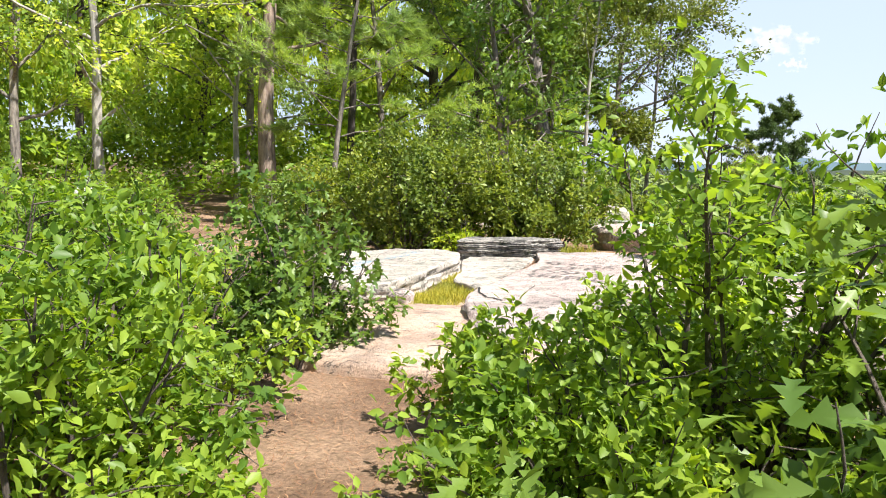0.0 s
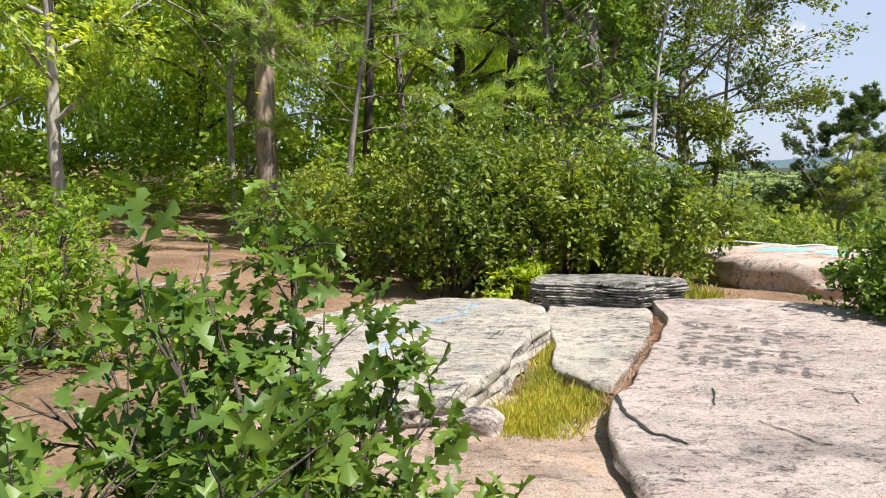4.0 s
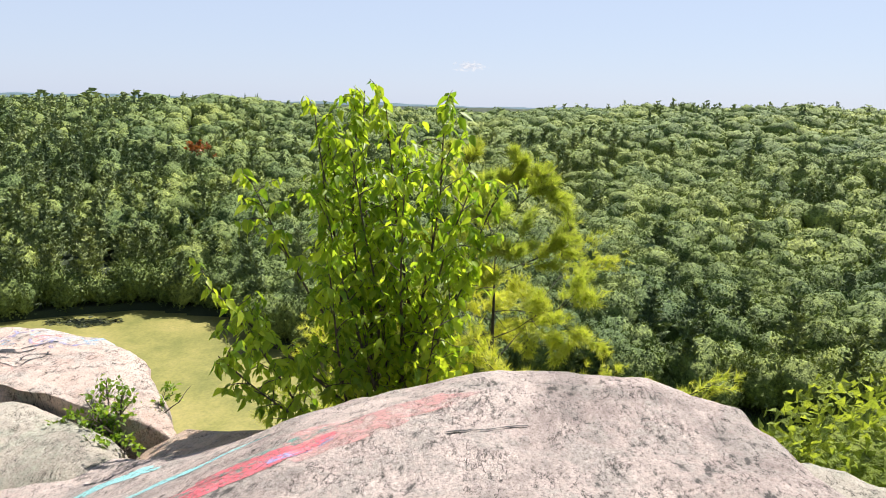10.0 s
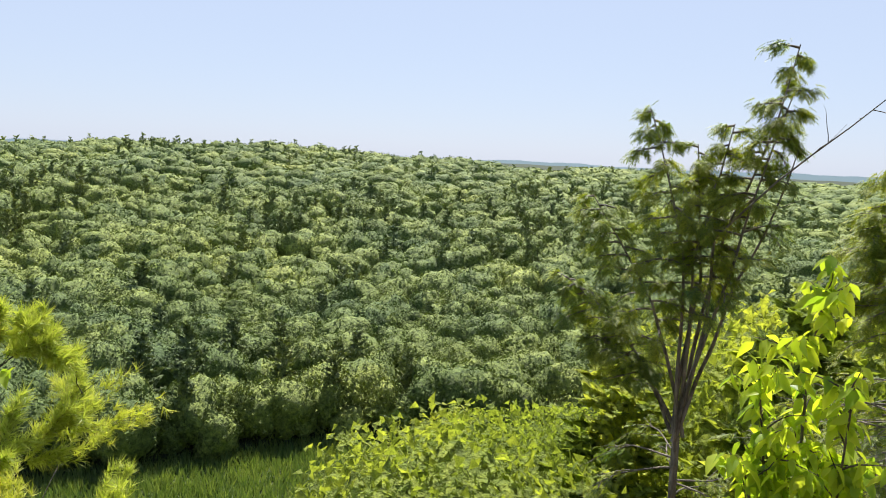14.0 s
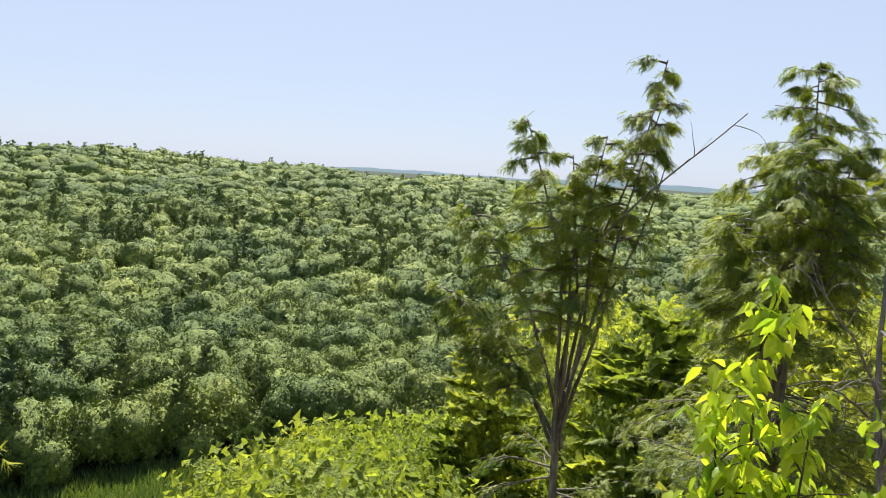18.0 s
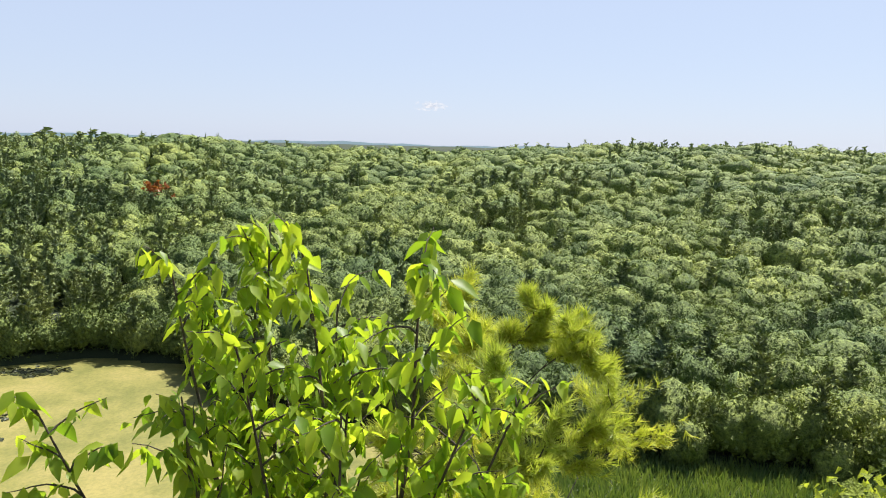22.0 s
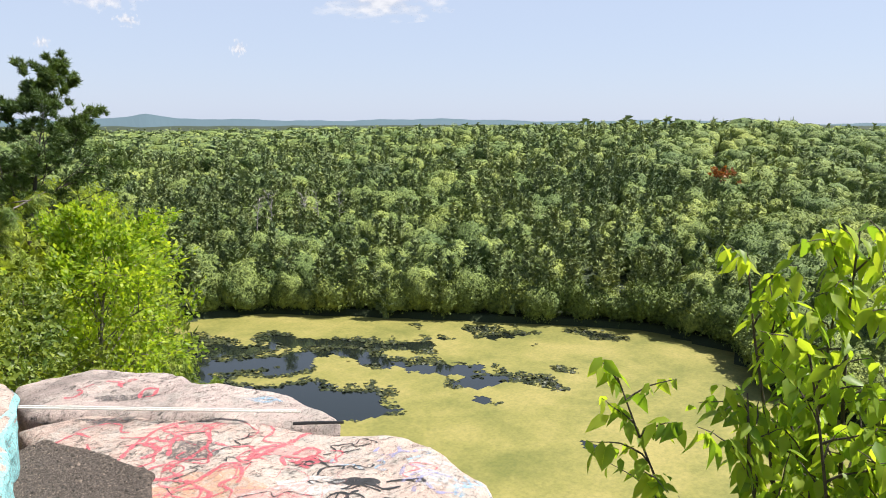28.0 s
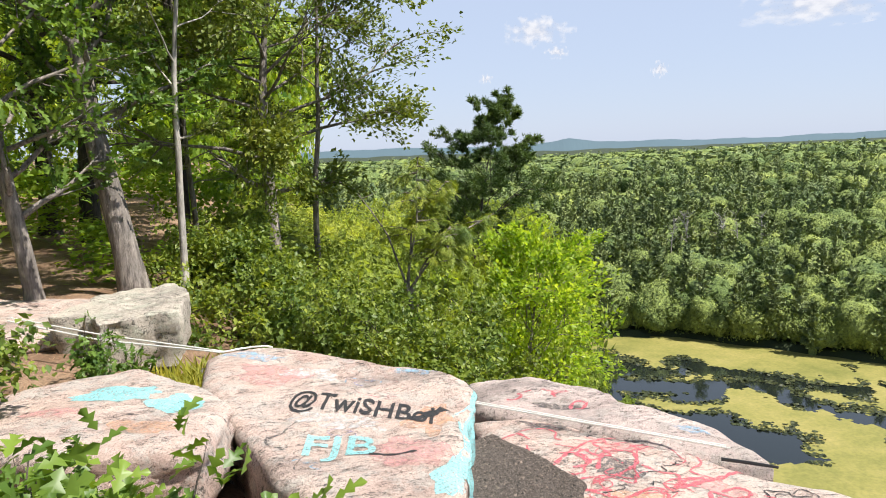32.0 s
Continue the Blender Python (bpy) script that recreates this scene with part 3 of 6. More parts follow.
def tree_kit(seed, kind, cards, card, lobes=9, fine=2):
    """One far tree, unit high and wide: a crown heaped in leafy lobes, with loose sprays on top."""
    rng = np.random.default_rng(seed)
    out = []
    if kind in ("round", "leafy"):
        heads = spiral(rng, lobes)
        wide = 1.15 * math.sqrt(7.2 / lobes) * rng.uniform(0.72, 1.0, lobes)
        tall = rng.uniform(0.5, 1.3, lobes) * 0.34 * (16 / lobes) ** 0.5
        shift = rng.normal(0, 0.05, 2)

        def crown(d):
            ang = np.arccos(np.clip(d @ heads.T, -1, 1)) / wide
            b = (np.sqrt(np.clip(1 - ang * ang, 0, 1)) * tall).max(1)
            q = d * (0.74 + b)[:, None] * np.where(d[:, 2:] > 0, [[0.47, 0.47, 0.36]], [[0.47, 0.47, 0.55]])
            q[:, :2] += shift * q[:, 2:] * 2
            return q + (0, 0, 0.6)

        u, f = fine_ball(fine)
        v = crown(u) * rng.uniform(0.91, 1.04, (len(u), 1))
        if kind == "leafy":
            v = (v - (0, 0, 0.5)) * 0.84 + (0, 0, 0.5)
        out.append((v, f[u[f][:, :, 2].mean(1) > -0.85]))
        k = rng.integers(0, lobes, cards)
        d = unit(heads[k] + rng.normal(0, 0.5, (cards, 3)) * wide[k][:, None])
        p = crown(d) + unit(d) * rng.uniform(-0.015, 0.05, (cards, 1))
        if kind == "leafy":
            p += unit(d) * rng.uniform(-0.09, 0.06, (cards, 1))
            d = unit(d + rng.normal(0, 0.6, (cards, 3)))
        else:
            d = unit(d * 0.8 + unit(d - heads[k]) * 0.55)
    elif kind == "loose":
        c = unit(rng.normal(0, 1, (lobes, 3)) * (1, 1, 0.6) + (0, 0, 0.25)) * np.array([0.3, 0.3, 0.28]) * rng.uniform(0.7, 1.1, (lobes, 1)) + (0, 0, 0.58)
        r = rng.uniform(0.13, 0.24, lobes)
        k = rng.choice(lobes, cards, p=(r ** 2 / (r ** 2).sum()))
        d = unit(rng.normal(0, 1, (cards, 3)) + (0, 0, 0.45))
        p = c[k] + d * r[k][:, None] * rng.uniform(0.5, 1.15, (cards, 1))
    else:
        tiers = 11 if fine > 1 else 8
        arms = 6 if fine > 1 else 5
        n = tiers * arms
        zt = 0.20 + 0.78 * (np.repeat(np.arange(tiers), arms) + rng.uniform(0.1, 0.9, n)) / tiers
        a = np.arange(n) * 2.4 + rng.uniform(-0.6, 0.6, n)
        ln = (0.05 + 0.46 * np.clip(1.02 - zt, 0, 1) ** 0.7) * rng.uniform(0.6, 1.15, n)
        h = np.stack([np.cos(a), np.sin(a), rng.uniform(0.0, 0.5, n)], -1)
        core = np.array([(0.13 * math.cos(q) * (1 - z), 0.13 * math.sin(q) * (1 - z), z) for z in (0.12, 0.5, 0.97) for q in np.linspace(0, 5.236, 6)])
        out.append((core, np.array([t for i in range(2) for q in range(6) for t in ((6 * i + q, 6 * i + (q + 1) % 6, 6 * i + 6 + q), (6 * i + (q + 1) % 6, 6 * i + 6 + (q + 1) % 6, 6 * i + 6 + q))])))
        k = rng.integers(0, n, cards)
        f = rng.uniform(0.25, 1.0, cards)
        p = np.stack([0 * zt, 0 * zt, zt], -1)[k] + h[k] * (ln[k] * f)[:, None] * (1, 1, 0.6)
        way = unit(h[k] + rng.normal(0, 0.5, (cards, 3)) * (1, 1, 0.35))
        face = unit(np.array([0, 0, 1.0]) + rng.normal(0, 0.45, (cards, 3)) + 0.25 * h[k])
        x = unit(np.cross(way, face))
        out.append(scattered([(-0.3, -0.5, -0.05), (0.3, -0.5, -0.05), (0.22, 0.25, 0.06), (0.0, 0.75, 0.0), (-0.22, 0.2, 0.06)], [(0, 1, 2), (0, 2, 4), (4, 2, 3)], np.stack([x, way, np.cross(x, way)], -1), rng.uniform(0.6, 1.3, cards) * card, p))
        return joined(out)
    side = unit(d + rng.normal(0, 0.35, d.shape))
    x = unit(np.cross(side, rng.normal(0, 1, d.shape)))
    rot = np.stack([x, np.cross(side, x), side], -1)
    out.append(scattered([(-0.5, -0.45, -0.06), (0.5, -0.4, -0.02), (0.05, 0.6, 0.1)], [(0, 1, 2)], rot, rng.uniform(0.6, 1.3, cards) * card, p))
    return joined(out)


def wood(name, pos, kits, heights, widths, mat, label):
    """Many trees joined: each takes one kit, a turn and a size."""
    rng = np.random.default_rng(len(pos))
    pick = rng.integers(0, len(kits), len(pos))
    a = rng.uniform(0, 2 * np.pi, len(pos))
    out = []
    for k, (v, f) in enumerate(kits):
        m = pick == k
        if not m.any():
            continue
        c, s = np.cos(a[m])[:, None], np.sin(a[m])[:, None]
        w, h, p = widths[m][:, None], heights[m][:, None], pos[m]
        q = np.stack([(v[:, 0] * c - v[:, 1] * s) * w + p[:, :1], (v[:, 0] * s + v[:, 1] * c) * w + p[:, 1:2], v[:, 2] * h + p[:, 2:]], -1)
        out.append((q.reshape(-1, 3), (f[None] + (np.arange(m.sum()) * len(v))[:, None, None]).reshape(-1, 3)))
    v, f = joined(out)
    return tagged(piece(name, v, f, mat, smooth="all"), label, "trees", kind="stuff")


def scatter_band(rng, r0, r1, az0, az1, gap):
    """Jittered places between two distances from the ledge."""
    out, r = [], r0
    while r < r1:
        n = max(int(radians(az1 - az0) * r / gap), 1)
        az = np.radians(az0 + (np.arange(n) + rng.uniform(-0.35, 0.35, n) + 0.5) * (az1 - az0) / n)
        rr = r + rng.uniform(-0.4, 0.4, n) * gap
        out.append(np.stack([4 - np.sin(az) * rr, 6 + np.cos(az) * rr], -1))
        r += gap * 0.87
    return np.concatenate(out)


def stands(xy):
    """Chance of a pine rather than a broad-leaved tree."""
    x, y = xy.T
    az = np.degrees(np.arctan2(-(x - 4), y - 6))
    n = np.sin(x * 0.028 + 1.3 * np.sin(y * 0.019)) * np.cos(y * 0.031 + 0.7)
    return np.clip(0.08 + 0.26 * n + 0.55 * smooth(-85, -55, az), 0.02, 0.72)


def on_far_side(xy):
    x, y = xy.T
    return ((x - np.interp(y, SHORE_Y, SHORE_X) > -0.5) & (y < 158)) | (y >= 158) & (np.hypot(np.clip(x - 76, -10, None), y - 150) > 9)


rng = np.random.default_rng(21)
BANDS = ((95, 185, 6.6, 950, 0.048, 20), (185, 310, 7.0, 360, 0.060, 15), (310, 490, 8.2, 90, 0.085, 11), (490, 900, 17.0, 26, 0.12, 7), (900, 1700, 34.0, 14, 0.14, 6))
for bi, (r0, r1, gap, cards, card, lobes) in enumerate(BANDS):
    xy = scatter_band(rng, r0, r1, -178, 2, gap)
    if bi > 2:
        taz = np.degrees(np.arctan2(-(xy[:, 0] - 4), xy[:, 1] - 6))
        xy = xy[(taz > -72) | (taz < -134)]
    xy = xy[on_far_side(xy)]
    big = (1, 1, 1, 1.5, 2.4)[bi]
    z = land(xy[:, 0], xy[:, 1])
    pine = rng.random(len(xy)) < stands(xy)
    for kind, sel, mat in (("round", ~pine, FAR_LEAF), ("cone", pine, FAR_NEEDLE)):
        n = int(sel.sum())
        kits = [tree_kit(31 * bi + k + (7 if kind == "cone" else 0), kind, cards if kind == "round" else int(cards * 0.62), card * (1 if kind == "round" else 2.1), lobes, (2, 2, 1, 1, 1)[bi]) for k in range(7)]
        grown = rng.beta(1.6, 2.6, n)
        if kind == "round":
            w, h = (6.4 + 6.6 * grown) * big, (8.6 + 4.4 * grown + rng.uniform(-1.2, 1.2, n)) * min(big, 1.15)
        else:
            w, h = (6.0 + 3.2 * grown) * big, (11.4 + 4.2 * grown) * min(big, 1.15)
        w = w * (1.0, 1.05, 1.15, 1.2, 1.2)[bi]
        p = np.column_stack([xy[sel], z[sel] - 0.8 - (0.06 * h if kind == "round" else 0)])
        wood("far_woods" if kind == "round" else "far_pines", p, kits, h, w, mat,
             "dense green broad-leaved woods on the far hillside" if kind == "round" else "darker pines standing among the far woods")

# trees that overhang the water's edge
sy = np.concatenate([np.arange(-110, 157, 2.6), np.full(16, 158.0)])
sx = np.concatenate([np.interp(sy[:-16], SHORE_Y, SHORE_X), np.linspace(76, 20, 16)])
sy[-16:] += np.linspace(1, 6, 16)
shore = np.column_stack([sx + rng.uniform(1.8, 4.5, len(sx)), sy + rng.uniform(-1, 1.5, len(sx)), np.full(len(sx), WATER - 0.4)])
wood("shore_trees", shore, [tree_kit(700 + k, "leafy", 700, 0.06, 22) for k in range(5)], rng.uniform(7.0, 11.0, len(shore)), rng.uniform(5.5, 9.0, len(shore)), FAR_LEAF, "leafy trees overhanging the pond's edge")

# trees on the slope under the ledge, and south of the pond
xy = scatter_band(rng, 16, 96, -178, -20, 5.2)
az = np.degrees(np.arctan2(-(xy[:, 0] - 4), xy[:, 1] - 6))
rr = np.hypot(xy[:, 0] - 4, xy[:, 1] - 6)
e = xy[:, 0] - np.interp(xy[:, 1], EDGE_Y, EDGE_X)
ok = (e > np.where(az < -150, 2.5, 9)) & (rr < np.interp(az, (-180, -150, -122, -112, -104, -60, -40, -20), (96, 92, 78, 62, 34, 34, 60, 92)))
xy, az, rr = xy[ok], az[ok], rr[ok]
z = land(xy[:, 0], xy[:, 1])
sight = 1.8 - rr * np.tan(np.radians(np.interp(az, (-180, -160, -145, -136, -129, -122, -113, -45, -30, -20), (7, 8.5, 11.5, 15.5, 20, 23.5, 27, 29, 19, 12))))
h = np.clip(np.minimum(sight - z, rng.uniform(7, 13, len(xy))), 0, 14)
ok = (h > 2.0) & ((az < -112) | (az > -42))
p, h = np.column_stack([xy, z])[ok], h[ok]
near_by = np.hypot(p[:, 0] - 4, p[:, 1] - 6) < 42
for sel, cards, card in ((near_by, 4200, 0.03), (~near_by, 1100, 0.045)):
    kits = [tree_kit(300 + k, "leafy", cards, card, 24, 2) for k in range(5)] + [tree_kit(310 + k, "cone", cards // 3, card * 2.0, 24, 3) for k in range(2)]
    wood("slope_trees", p[sel], kits, h[sel] * 1.05, np.clip(h[sel], 3.5, 8), SLOPE_LEAF_LIT, "sunlit green treetops on the slope under the ledge")

ny = rng.uniform(20.5, 58.0, 40)
nx = 4.4 + rng.uniform(0.0, 0.38, 40) * (ny - 6)
nz = land(nx, ny)
nh = np.clip(0.2 - 0.03 * (ny - 22) - 0.05 * (nx - 5) - nz, 2.0, 12)
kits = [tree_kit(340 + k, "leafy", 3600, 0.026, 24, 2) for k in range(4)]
wood("slope_trees", np.column_stack([nx, ny, nz - 0.3]), kits, nh, np.clip(nh * 0.9, 3.5, 7.0), SLOPE_LEAF_LIT, "leafy trees on the slope north of the ledge")

# the woods behind and around the ledge, and their undergrowth
def woods_ring(name, r0, r1, gap, h0, h1, w0, w1, cards, card, label, seed, mat=WOOD_LEAF):
    rng = np.random.default_rng(seed)
    xy = scatter_band(rng, r0, r1, -14, 172, gap) + (-4, 2)
    xy = xy[(xy[:, 0] < np.interp(xy[:, 1], EDGE_Y, EDGE_X) + 3) & ~((np.abs(xy[:, 0]) < 1.5) & (xy[:, 1] < 6)) & ~((xy[:, 0] > -2) & (xy[:, 1] < 20)) & ~((xy[:, 0] > -7) & (xy[:, 1] < 14.5))]
    kits = [tree_kit(seed + k, "loose", cards, card, 14) for k in range(5)]
    p = np.column_stack([xy, land(xy[:, 0], xy[:, 1]) - 0.2])
    return wood(name, p, kits, rng.uniform(h0, h1, len(p)), rng.uniform(w0, w1, len(p)), mat, label)


woods_ring("woods_behind", 27, 58, 6.2, 9, 15, 4.5, 7.5, 1500, 0.045, "thick green woods behind the ledge", 500)
woods_ring("undergrowth", 9, 18, 2.3, 0.9, 2.6, 1.8, 3.0, 500, 0.055, "sunlit bushes between the trunks", 540, SHRUB_LEAF)
woods_ring("undergrowth", 18, 34, 3.0, 1.6, 5.5, 2.4, 3.8, 700, 0.05, "leafy undergrowth on the wood's floor", 520, SHRUB_LEAF)

# marsh reeds at the pond's southern end
mx, my = rng.uniform(60, 112, 60000), rng.uniform(-75, 10, 60000)
ok = (mx < np.interp(my, SHORE_Y, SHORE_X) + 1) & ((mx > 83 + 3 * np.sin(my * 0.3)) | (my < -8)) & (my < 2 + 3 * np.sin(mx * 0.2))
rp = np.column_stack([mx, my, np.full(60000, WATER - 0.1)])[ok]
rv, rf = scattered([(-0.07, 0, 0), (0.07, 0, 0), (0.02, 0.1, 1)], [(0, 1, 2)], turns(rng, len(rp), (-0.25, 0.25)), rng.uniform(1.0, 2.3, len(rp)), rp)
piece("marsh_reeds", rv, rf, REED_BLADE)
tagged(bpy.data.objects["marsh_reeds"], "green reeds in the marsh at the pond's end", "reeds", kind="stuff")
marsh_m, mn, ml, mb = material("marsh_bed", 0.9)
ml.new(ramp(mn, ml, noise_node(mn, ml, 0.5, 5, 0.7, position(mn)), [(0.35, (0.04, 0.065, 0.02)), (0.65, (0.10, 0.13, 0.045))]), mb.inputs["Base Color"])
mgx, mgy = np.meshgrid(np.arange(58, 114, 1.0), np.arange(-80, 6, 1.0), indexing="ij")
mk = (mgx[:-1, :-1] > 83 + 3 * np.sin(mgy[:-1, :-1] * 0.3)) | (mgy[:-1, :-1] < -8)
mi, mj = np.nonzero(mk)
mw = mgx.shape[1]
piece("marsh", np.stack([mgx.ravel(), mgy.ravel(), WATER + 0.06 + 0.05 * np.sin(mgx.ravel() + mgy.ravel())], -1), np.stack([mi * mw + mj, (mi + 1) * mw + mj, (mi + 1) * mw + mj + 1, mi * mw + mj + 1], -1), marsh_m)
tagged(bpy.data.objects["marsh"], "wet green marsh bed between the reeds", "marsh", kind="structure")

# blue hills on the horizon; air haze painted as blue colour and glow
hm, hn, hl, hb = material("haze_tinted_hills", 1.0)
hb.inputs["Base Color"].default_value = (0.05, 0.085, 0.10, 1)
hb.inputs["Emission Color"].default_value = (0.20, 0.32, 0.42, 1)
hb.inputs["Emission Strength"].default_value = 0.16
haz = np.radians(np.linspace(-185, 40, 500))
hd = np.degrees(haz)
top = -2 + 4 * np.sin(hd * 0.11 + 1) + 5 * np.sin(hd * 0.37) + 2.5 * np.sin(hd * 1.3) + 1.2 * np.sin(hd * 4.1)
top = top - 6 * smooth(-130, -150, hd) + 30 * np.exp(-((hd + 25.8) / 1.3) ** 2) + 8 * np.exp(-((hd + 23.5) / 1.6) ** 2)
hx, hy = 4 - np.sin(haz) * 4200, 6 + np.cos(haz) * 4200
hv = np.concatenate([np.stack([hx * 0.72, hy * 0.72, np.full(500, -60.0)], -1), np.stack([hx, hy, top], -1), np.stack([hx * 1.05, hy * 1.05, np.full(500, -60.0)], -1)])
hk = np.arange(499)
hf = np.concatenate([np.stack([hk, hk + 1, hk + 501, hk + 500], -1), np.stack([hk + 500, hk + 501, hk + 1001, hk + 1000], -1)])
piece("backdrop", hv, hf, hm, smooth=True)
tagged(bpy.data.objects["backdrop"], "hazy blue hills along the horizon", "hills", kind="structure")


# ---- rocks ----
ROCKS = {}


def closed_spline(pts, n):
    """A smooth closed outline through corner points, evenly divided."""
    p = np.asarray(pts, float)
    k = len(p)
    t = np.linspace(0, k, n, endpoint=False)
    i, u = t.astype(int), (t % 1)[:, None]
    a, b, c, d = p[(i - 1) % k], p[i % k], p[(i + 1) % k], p[(i + 2) % k]
    tight = 0.14
    m0, m1 = tight * (c - a), tight * (d - b)
    return (2 * u**3 - 3 * u**2 + 1) * b + (u**3 - 2 * u**2 + u) * m0 + (-2 * u**3 + 3 * u**2) * c + (u**3 - u**2) * m1


def fbm(x, y, z, octaves=5):
    return noise.fractal(Vector((x, y, z)), 1.0, 2.1, octaves)


def rock(name, outline, z, thick, mat, label, seed=0, gx=0.0, gy=0.0, bulge=0.0, height=None, edge=0.06, rough=0.035, layers=0.0, jag=0.05, ring=110, steps=26, sides=9):
    """A slab or boulder: a worn top over a broken side."""
    rim = closed_spline(outline, ring)
    c = rim.mean(0)
    rr = random.Random(seed)
    reach = np.linalg.norm(rim - c, axis=1)
    for k in range(ring):
        rim[k] += (rim[k] - c) / reach[k] * jag * fbm(rim[k][0] * 2.2, rim[k][1] * 2.2, seed * 3.1, 5)
    size = float(reach.mean())
    s_top = list(np.linspace(0, 1 - 2.2 * edge / size, steps)) + [1 - 1.3 * edge / size, 1 - 0.6 * edge / size, 1 - 0.2 * edge / size, 1.0]
    drop = [0.0] * steps + [0.10 * edge, 0.32 * edge, 0.62 * edge, edge]
    verts, faces = [], []
    for s, dz in zip(s_top, drop):
        for k in range(ring):
            x, y = c + (rim[k] - c) * s
            zz = height(x, y) if height else z + gx * (x - c[0]) + gy * (y - c[1]) + bulge * (1 - s * s)
            n1 = fbm(x * 0.9, y * 0.9, seed + 0.5, 6)
            n2 = fbm(x * 2.0 + y * 4.5, y * 2.0 - x * 4.0, seed + 9.5, 4)
            verts.append((x, y, zz + rough * (n1 + 0.35 * n2) - dz))
    for q in range(1, sides + 1):
        f = q / sides
        for k in range(ring):
            x, y = rim[k]
            zz = (height(x, y) if height else z + gx * (x - c[0]) + gy * (y - c[1])) - edge - (thick - edge) * f
            out = 0.06 * fbm(x * 3, y * 3, zz * 5 + seed, 5) + 0.012 * math.sin(zz * 90 + 5 * fbm(x, y, seed, 3)) + layers * (0.5 - 1.7 * math.exp(-((math.sin(zz * 120 + 5 * fbm(x * 1.5, y * 1.5, seed, 3)) / 0.35) ** 2))) - 0.10 * thick * f
            d = (rim[k] - c) / max(reach[k], 0.01)
            verts.append((x + d[0] * out, y + d[1] * out, zz))
    rows = len(s_top) + sides
    for i in range(rows - 1):
        for k in range(ring):
            k2 = (k + 1) % ring
            faces.append((i * ring + k, (i + 1) * ring + k, (i + 1) * ring + k2, i * ring + k2))
    base = np.array([c[0], c[1], min(v[2] for v in verts)])
    ob = piece(name, np.array(verts) - base, np.array(faces), mat, smooth=True)
    ob.location = base
    ROCKS[ob.name] = BVHTree.FromPolygons([Vector(v) for v in verts], faces)
    return tagged(ob, label, "rock", "ledge rocks")


def dome_height(x, y):
    q = (x - 4.3) * 0.55 + (y - 6.0) * 0.83
    z = 0.27 * math.exp(-(((x - 4.5) / 1.9) ** 2 + ((y - 5.75) / 1.9) ** 4))
    t = min(max((q - 0.5) / 2.4, 0), 1)
    w = min(max((x - 2.6) / 1.8, 0), 1)
    return z - 0.02 - 0.66 * t * t * (3 - 2 * t) * w * w * (3 - 2 * w)


rock("bedrock", [(-1.3, 5.4), (-1.9, 7.5), (-1.0, 9.6), (0.6, 11.0), (3.0, 10.8), (5.2, 10.6), (6.4, 11.5), (7.6, 10.4), (6.6, 7.8), (5.4, 5.4), (4.9, 4.2), (2.5, 4.1), (0.8, 4.7)],
     -0.2, 1.6, ROCK_SAND, "weathered sandy-pink bedrock under the ledge slabs", 1, rough=0.05,
     height=lambda x, y: -0.16 + 0.09 * float(smooth(7.4, 6.4, y)) - 0.12 * float(smooth(5.9, 5.0, y)) - 0.58 * float(smooth(3.6, 5.8, x)) * float(smooth(6.0, 8.4, y)) - 0.5 * float(smooth(9.6, 11, y)) - 0.35 * float(smooth(3.0, 3.9, x)) * float(smooth(7.9, 8.7, y)), ring=140)
rock("rock_slab", [(-1.8, 8.5), (-1.1, 9.35), (-0.1, 9.65), (0.26, 9.2), (0.22, 8.7), (-0.18, 7.6), (-0.45, 6.95), (-0.95, 6.85), (-1.5, 7.4)],
     0.08, 0.24, ROCK_GREY, "pale grey granite slab with faded blue paint", 2, gy=0.01, rough=0.025, edge=0.02, jag=0.07)
rock("rock_slab", [(0.3, 9.4), (0.45, 10.1), (1.25, 10.0), (1.2, 9.4), (0.98, 8.7), (0.66, 7.95), (0.46, 7.5), (0.28, 7.66), (0.15, 7.9), (0.29, 8.9)],
     -0.05, 0.2, ROCK_GREY, "narrow grey granite slab in a gap", 3, rough=0.03, edge=0.025, jag=0.06)
rock("layered_rock", [(0.3, 10.05), (0.8, 9.9), (1.22, 9.7), (1.62, 9.98), (1.2, 10.42), (0.45, 10.45)],
     0.16, 0.40, ROCK_DARK, "dark layered rock with split edges", 4, rough=0.03, layers=0.035, edge=0.015, jag=0.06, sides=44)
rock("rock_slab", [(0.31, 6.95), (0.91, 8.24), (1.24, 9.12), (1.34, 10.0), (2.4, 9.95), (3.36, 9.06), (2.74, 8.06), (1.78, 6.66), (1.5, 6.1), (1.3, 5.5), (0.75, 5.3), (0.35, 5.7), (0.22, 6.3)],
     0.0, 0.22, ROCK_PINK, "broad pinkish slab covered in worn dark paint marks", 5, height=lambda x, y: 0.0 - 0.1 * float(smooth(6.4, 5.2, y)), rough=0.025, edge=0.025, jag=0.06)
rock("rock_dome", [(1.80, 6.45), (2.77, 8.05), (3.45, 9.15), (4.4, 9.5), (5.45, 9.2), (6.2, 8.2), (6.05, 7.4), (5.87, 6.6), (5.76, 5.75), (5.62, 5.22), (5.35, 4.92), (4.7, 4.86), (3.5, 4.55), (2.3, 4.9), (1.5, 5.7)],
     0.0, 2.0, ROCK_PINK, "rounded pink granite dome with faded paint", 6, height=dome_height, rough=0.05, edge=0.05, jag=0.04, ring=150, steps=40)
